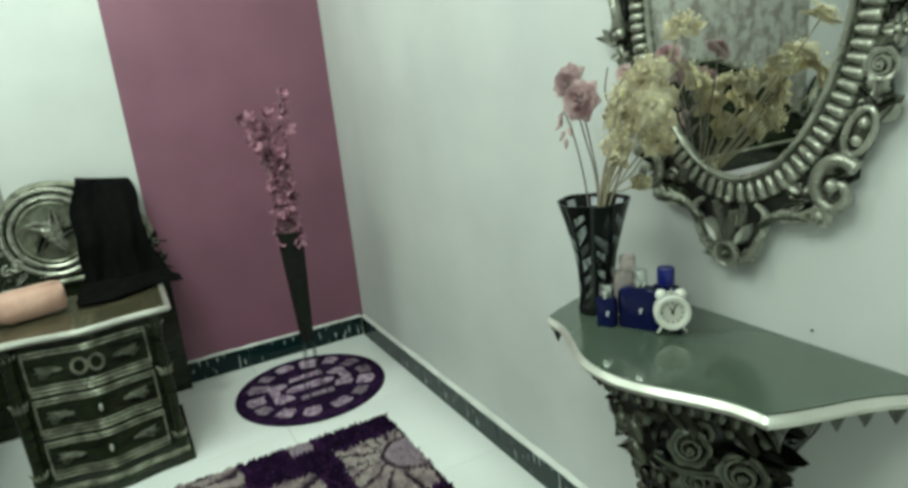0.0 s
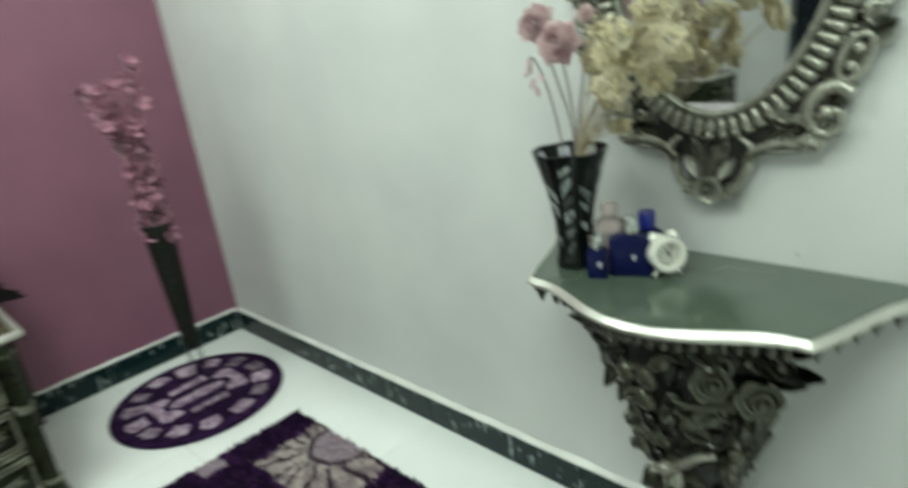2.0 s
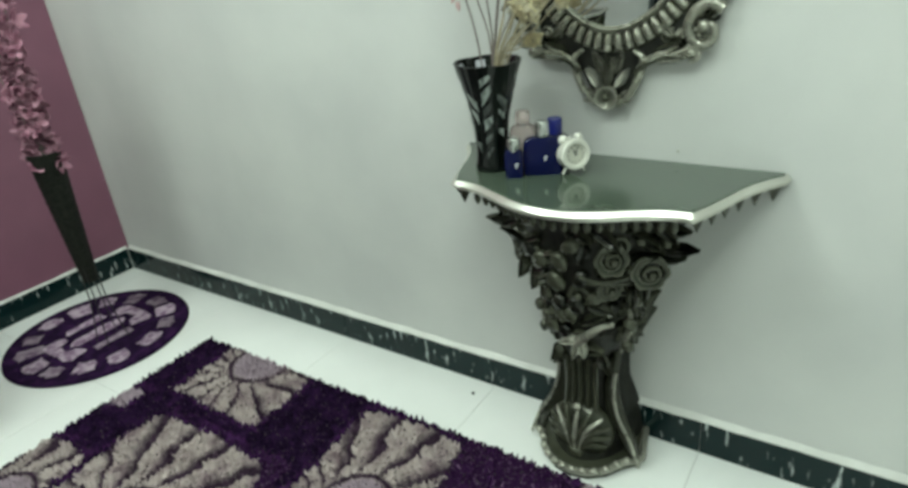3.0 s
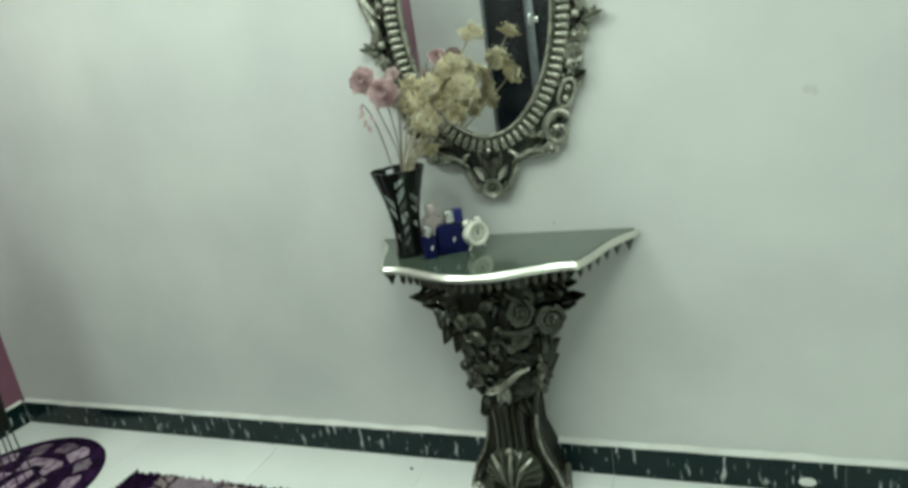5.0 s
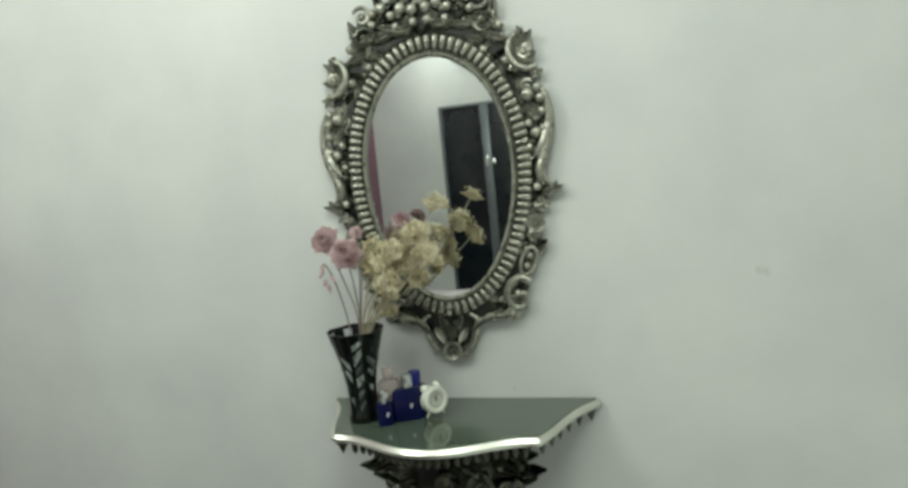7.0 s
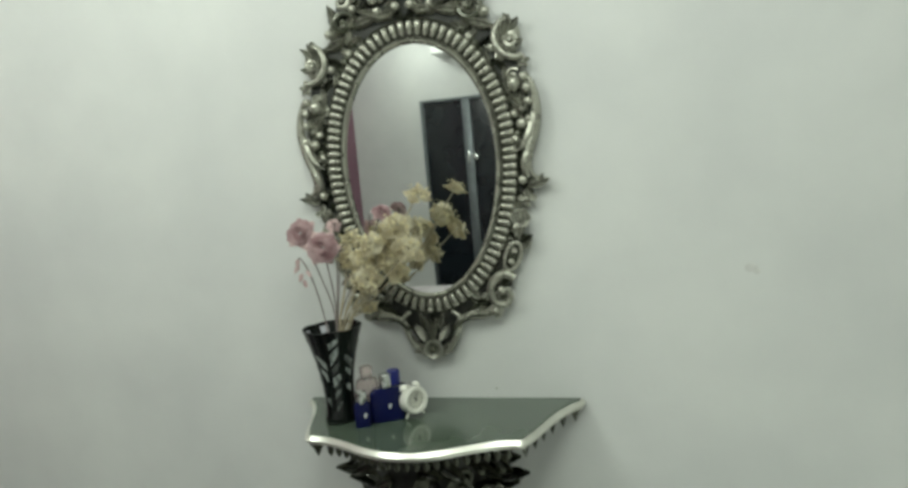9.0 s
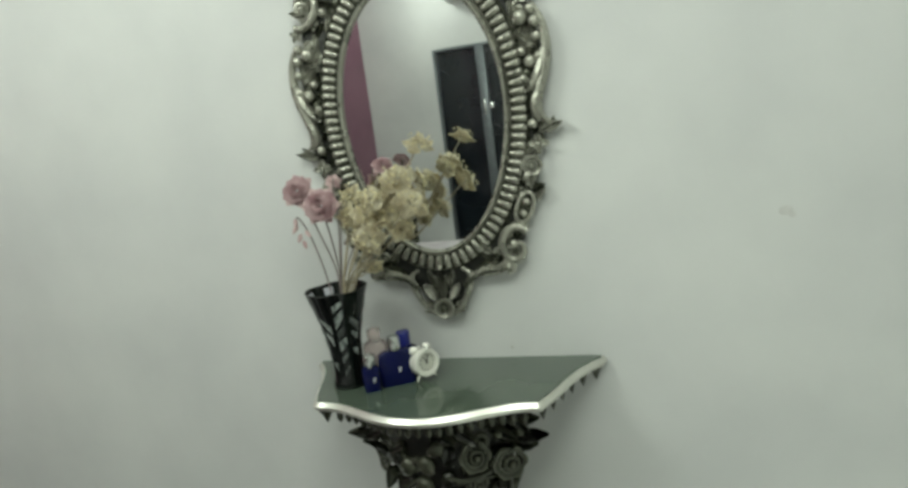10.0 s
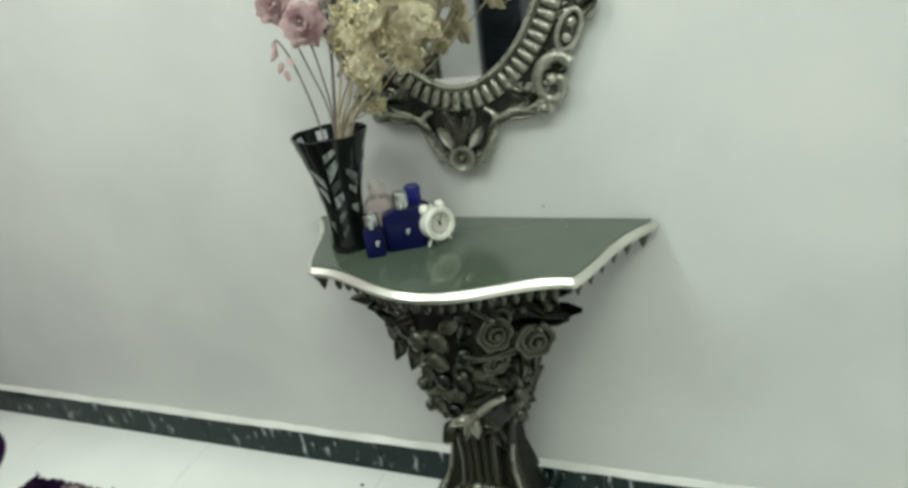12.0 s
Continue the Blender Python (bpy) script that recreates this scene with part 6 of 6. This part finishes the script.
def wing(s, y_off):
    """One wing of the headboard behind a bedside table; s = 1 is the wing nearer the window corner."""
    def Y(y):
        return y if s == 1 else y_off - y
    outline = [(-0.935, 0.0), (-0.930, 0.56), (-0.940, 0.62), (-0.972, 0.70), (-0.968, 0.82), (-0.985, 0.87), (-1.035, 0.93), (-1.070, 0.99), (-1.14, 1.035), (-1.23, 1.066), (-1.34, 1.080), (-1.43, 1.056),
               (-1.50, 0.985), (-1.540, 0.89), (-1.57, 0.835), (-1.62, 0.800), (-1.69, 0.810), (-1.74, 0.84), (-1.74, 0.0)]
    bm = bmesh.new()
    pts = [(Y(y), z) for y, z in outline]
    a = [bm.verts.new((0.03, y, z)) for y, z in pts]
    b = [bm.verts.new((0.075, y, z)) for y, z in pts]
    bm.faces.new(a)
    bm.faces.new(b)
    for i in range(len(a)):
        j = (i + 1) % len(a)
        bm.faces.new((a[i], a[j], b[j], b[i]))
    part("wing_panel", bm, DARK_WOOD, head, smooth=False)
    top = spline([(0.072, Y(y), z) for y, z in outline[1:-1]], 4)
    part("wing_edge", tube(bmesh.new(), top, 0.013, 7, 1, (1, 0, 0)), WOOD_EDGE, head, "silvered carved edge")
    cy, cz = Y(-1.337), 0.876
    for r, th in ((0.186, 0.012), (0.152, 0.012), (0.128, 0.006)):
        ring = [(0.082, cy + r * math.cos(2 * math.pi * k / 48), cz + r * math.sin(2 * math.pi * k / 48)) for k in range(49)]
        part("medallion_ring", tube(bmesh.new(), ring, th, 7, 1, (1, 0, 0)), SILVER if th > 0.01 else WOOD_EDGE, head, "silvered ring")
    mc = Matrix.Translation((0.078, cy, cz)) @ basis((1, 0, 0))
    part("medallion_disc", lathe(bmesh.new(), ((0.126, -0.002), (0.124, 0.003), (0.06, 0.006), (0.002, 0.008)), (0, 0, 0), 40, mc), RELIEF, head, "silvered dished disc")
    for k in range(5):
        m = mc @ Matrix.Rotation(2 * math.pi * (k + 0.3) / 5, 4, "Z") @ Matrix.Translation((0.012, 0.012, 0.006))
        part("medallion_leaf", leaf(bmesh.new(), m @ Matrix.Rotation(0.9, 4, "Z"), 0.105, 0.066, 0.10, 0.014, 6), SILVER_DARK if k % 2 else SILVER, head)
    part("medallion_flower", carved_rose(bmesh.new(), mc @ Matrix.Translation((0, 0, 0.008)), 0.034), SILVER, head, "silvered carved flower")
    # scrolls and curled leaves along the edge
    for y, z, r, a_ in ((-1.550, 0.865, 0.026, 30), (-1.520, 0.945, 0.020, 60), (-1.590, 0.805, 0.024, 100), (-1.495, 0.765, 0.030, 200), (-0.985, 0.850, 0.022, -60), (-0.965, 0.755, 0.026, 150),
                        (-1.650, 0.795, 0.022, 20), (-1.700, 0.815, 0.024, 160), (-1.170, 1.035, 0.018, 0), (-1.530, 0.745, 0.024, 80)):
        part("carved_scroll", scroll(bmesh.new(), Matrix.Translation((0.082, Y(y), z)) @ basis((1, 0, 0)) @ Matrix.Rotation(s * radians(a_), 4, "Z"), r, 1.2, r * 0.33, s), SILVER, head)
    for y, z, a_ in ((-1.530, 0.815, 70), (-1.465, 0.720, 130), (-1.360, 0.705, 100), (-0.975, 0.690, 20), (-0.955, 0.640, -30), (-1.600, 0.765, 60)):
        part("carved_leaf", leaf(bmesh.new(), Matrix.Translation((0.080, Y(y), z)) @ basis((1, 0, 0)) @ Matrix.Rotation(s * radians(a_), 4, "Z"), 0.065, 0.036, 0.25, 0.009, 6), SILVER, head)
    bm = bmesh.new()
    r2 = random.Random(4)
    for y, z, a_ in ((-1.57, 0.80, 60), (-1.60, 0.74, 110), (-1.64, 0.77, 20), (-1.68, 0.74, 80), (-1.55, 0.72, 150), (-1.18, 0.74, -60), (-1.12, 0.70, -110), (-0.97, 0.74, -20), (-0.965, 0.68, 30), (-0.97, 0.62, -40), (-1.0, 0.70, 20)):
        leaf(bm, Matrix.Translation((0.078, Y(y), z)) @ basis((1, 0, 0)) @ Matrix.Rotation(s * radians(a_), 4, "Z"), 0.075, 0.04, 0.25, 0.008, 6)
        ball(bm, (0.084, Y(y + r2.uniform(-0.03, 0.03)), z + r2.uniform(-0.03, 0.03)), 0.013, 1)
    part("carved_foliage", bm, SILVER_DARK, head, "silvered carved leaves")
    part("lower_rail", tube(bmesh.new(), [(0.084, Y(-0.925), 0.655), (0.084, Y(-1.74), 0.655)], 0.012, 7), WOOD_EDGE, head, "silvered rail")


wing(1, 0)
wing(-1, -5.42)
mid = [(-1.745, 0.82), (-1.82, 0.90), (-1.95, 0.98), (-2.15, 1.06), (-2.4, 1.20), (-2.71, 1.28), (-3.02, 1.20), (-3.27, 1.06), (-3.47, 0.98), (-3.60, 0.90), (-3.675, 0.82)]
bm = bmesh.new()
pts = mid + [(-3.675, 0.0), (-1.745, 0.0)]
a = [bm.verts.new((0.03, y, z)) for y, z in pts]
b = [bm.verts.new((0.082, y, z)) for y, z in pts]
bm.faces.new(a)
bm.faces.new(b)
for i in range(len(a)):
    j = (i + 1) % len(a)
    bm.faces.new((a[i], a[j], b[j], b[i]))
part("centre_panel", bm, DARK_WOOD, head, smooth=False)
part("centre_edge", tube(bmesh.new(), spline([(0.086, y, z) for y, z in mid], 5), 0.016, 7, 1, (1, 0, 0)), WOOD_EDGE, head, "silvered carved edge")
bm = bmesh.new()
for k in range(9):
    y = -1.80 - 0.05 * (k % 5)
    leaf(bm, Matrix.Translation((0.088, y, 0.72 + 0.022 * k)) @ basis((1, 0, 0)) @ Matrix.Rotation(radians(40 * k), 4, "Z"), 0.08, 0.04, 0.2, 0.008, 6)
part("carved_foliage", bm, RELIEF, head, "silvered carved leaves")
part("lower_rail", tube(bmesh.new(), [(0.092, -1.745, 0.60), (0.092, -3.675, 0.60)], 0.014, 7), WOOD_EDGE, head, "silvered rail")

# bed with cover and pillow
BED0, BED1 = -1.69, -3.73
bed = thing("bed", (1.2, -2.7, 0), "wide bed with a white-lilac cover hanging down", "bed")
part("bed_frame", slab((0.10, BED1 + 0.05, 0.06), (2.20, BED0 - 0.05, 0.28), 0.01), DARK_WOOD, bed)
for x in (0.2, 2.1):
    for y in (BED0 - 0.12, BED1 + 0.12):
        part("leg", lathe(bmesh.new(), ((0.03, 0.0), (0.035, 0.03), (0.04, 0.07)), (x, y, 0), 14), DARK_WOOD, bed)
part("mattress", slab((0.10, BED1 + 0.03, 0.28), (2.20, BED0 - 0.03, 0.485), 0.04), LINEN, bed, "mattress under a pale sheet")


def cloth_sheet(fn, nu, nv, thick=0.004):
    bm = bmesh.new()
    grid = [[bm.verts.new(fn(i / nu, j / nv)) for j in range(nv + 1)] for i in range(nu + 1)]
    for a, b in zip(grid, grid[1:]):
        for j in range(nv):
            bm.faces.new((a[j], b[j], b[j + 1], a[j + 1]))
    bmesh.ops.recalc_face_normals(bm, faces=bm.faces)
    bmesh.ops.solidify(bm, geom=list(bm.faces), thickness=thick)
    return bm


def cover_pt(u, v):
    x = 0.62 + u * 1.6
    d = v * 0.62
    fold = 0.010 * math.sin(x * 31) + 0.006 * math.sin(x * 73 + 1)
    if d < 0.22:
        return (x, BED0 - 0.26 + d, 0.497 + 0.006 * math.sin(x * 9 + d * 20))
    if d < 0.30:
        t = (d - 0.22) / 0.08 * math.pi / 2
        return (x, BED0 - 0.04 + 0.055 * math.sin(t), 0.44 + 0.057 * math.cos(t))
    k = (d - 0.30) / 0.32
    return (x, BED0 + 0.015 + fold * k * 1.5, 0.44 - 0.40 * k)


part("bed_cover", cloth_sheet(cover_pt, 110, 22), LINEN, bed, "white-lilac cover hanging over the side")
rf = []
for i in range(161):
    x = 0.62 + i * 0.01
    rf.append((x, BED0 + 0.018 + 0.012 * math.sin(i * 1.9), 0.475 + 0.010 * math.sin(i * 1.3)))
part("cover_ruffle", tube(bmesh.new(), rf, 0.014, 6, 1, (0, 0, 1)), LILAC, bed, "lilac gathered ruffle")
pil = thing("pillow", (0.50, -2.0, 0.49), "white pillow with a lilac flange", "pillow")


def pillow_pt(u, v, up):
    x, y = (u - 0.5) * 0.46, (v - 0.5) * 0.62
    e = max(0.0, (1 - (2 * u - 1) ** 4) * (1 - (2 * v - 1) ** 4)) ** 0.55
    return (0.40 + x, -2.02 + y, 0.565 + up * 0.072 * e + x * -0.06)


bm = bmesh.new()
for up in (1, -1):
    g = [[bm.verts.new(pillow_pt(i / 16, j / 16, up)) for j in range(17)] for i in range(17)]
    for a, b in zip(g, g[1:]):
        for j in range(16):
            bm.faces.new((a[j], b[j], b[j + 1], a[j + 1]))
bmesh.ops.remove_doubles(bm, verts=bm.verts, dist=0.0005)
part("cushion", bm, LINEN, pil)
edge = [(0.40 + 0.245 * sx, -2.02 + 0.325 * sy, 0.565) for sx, sy in ((-1, -1), (1, -1), (1, 1), (-1, 1), (-1, -1))]
ed = []
for a, b in zip(edge, edge[1:]):
    for k in range(24):
        q = Vector(a).lerp(Vector(b), k / 24)
        ed.append(q + Vector((0.006 * math.sin(k * 2.1), 0.006 * math.cos(k * 1.7), 0.008 * math.sin(k * 1.5) - (q.x - 0.4) * 0.06)))
part("flange", tube(bmesh.new(), ed, 0.020, 6, 0.4, (0, 0, 1)), LILAC, pil, "lilac ruffled flange")


# black cloth over the headboard wing
def cloth_pt(u, v):
    """v runs from behind the board, over its top, down the face and out over the table top."""
    y = -1.215 + 0.205 * u + 0.012 * math.sin(v * 13 + u * 4) + 0.006 * math.sin(v * 31)
    d = v * 1.02
    fold = 0.014 * math.sin(u * 9 + v * 4) + 0.008 * math.sin(u * 23 + v * 7)
    if d < 0.15:
        return (0.022, y, 0.930 + d - 0.03 * u)
    if d < 0.23:
        t = (d - 0.15) / 0.08
        return (0.022 + t * 0.088, y, 1.080 - 0.03 * u + 0.010 * math.sin(t * math.pi))
    if d < 0.68:
        k = (d - 0.23) / 0.45
        belly = 0.050 * math.sin(k * math.pi) ** 2
        return (0.112 + fold + belly + 0.185 * k, y + k * (0.110 * u - 0.055) + 0.020 * math.sin(k * 8 + 1) * u * k, (1.080 - 0.03 * u) * (1 - k) + 0.672 * k)
    k = (d - 0.68) / 0.34
    wave = 0.10 * math.sin(u * 5 + 0.6) * k
    return (0.30 + fold * (1 - k) + k * 0.20 + wave * 0.5, y + 0.110 * u - 0.055 + k * (0.075 * u - 0.01) + 0.020 * math.sin(9) * u, 0.672 - 0.020 * min(1, k * 3) + 0.006 * abs(math.sin(u * 14 + k * 9)))


shawl = part("black_shawl", cloth_sheet(cloth_pt, 26, 60, 0.008), BLACK_CLOTH)
tagged(shawl, "black velvet cloth draped over the headboard wing", "cloth")
fr = bmesh.new()
rnd = random.Random(2)
for k in range(7):
    y0, z0 = -1.03, 0.685 + 0.018 * k
    tube(fr, [(0.235, y0, z0), (0.24, y0 + 0.04, z0 + rnd.uniform(-0.02, 0.02)), (0.22, y0 + rnd.uniform(0.06, 0.12), z0 + rnd.uniform(-0.04, 0.03))], 0.0035, 5)
part("fringe", fr, BLACK_CLOTH, shawl, "loose black tassels")

# salmon pouch on the bedside table
pouch = thing("fabric_pouch", (0.50, -1.43, 0.64), "salmon pink soft pouch lying on the bedside table", "pouch")
ax = Vector((-0.22, 0.97, 0.05)).normalized()
pts = [Vector((0.52, -1.425, 0.704)) + ax * t for t in (-0.150, -0.143, -0.12, -0.107, -0.095, -0.078, 0.0, 0.078, 0.102, 0.112, 0.115)]
bm = bmesh.new()
tube(bm, pts, [0.022, 0.036, 0.042, 0.040, 0.052, 0.061, 0.063, 0.062, 0.055, 0.038, 0.012], 16, 1.0, (0, 0, 1))
for v in bm.verts:
    h = max(-1.0, min(1.0, (v.co.z - 0.704) / 0.062))
    v.co.z = 0.700 + 0.058 * math.copysign(abs(h) ** 0.55, h) + 0.0015 * math.sin(v.co.y * 90)
    v.co.x = 0.52 + (v.co.x - 0.52) * (1.12 - 0.10 * abs(h))
part("body", bm, SALMON, pouch)
part("seam", tube(bmesh.new(), [p + Vector((0.028, 0, 0.050)) for p in pts[5:9]], 0.003, 5), SALMON, pouch)


# ---- floor tiles ----
xs = [-0.49 + 0.64 * k for k in range(9)]
ys = [0.0 - 0.64 * k for k in range(10)]
floor_ob = bpy.data.objects["floor"]
for i in range(len(xs) - 1):
    for j in range(len(ys) - 1):
        x0, x1 = max(xs[i], 0.0) + 0.0008, min(xs[i + 1], EAST) - 0.0008
        y1, y0 = ys[j] - 0.0008, max(ys[j + 1], SOUTH) + 0.0008
        if x1 - x0 > 0.02 and y1 - y0 > 0.02:
            part("floor_tile", slab((x0, y0, -0.02), (x1, y1, 0.0), 0.0012), TILE, floor_ob, smooth=False)
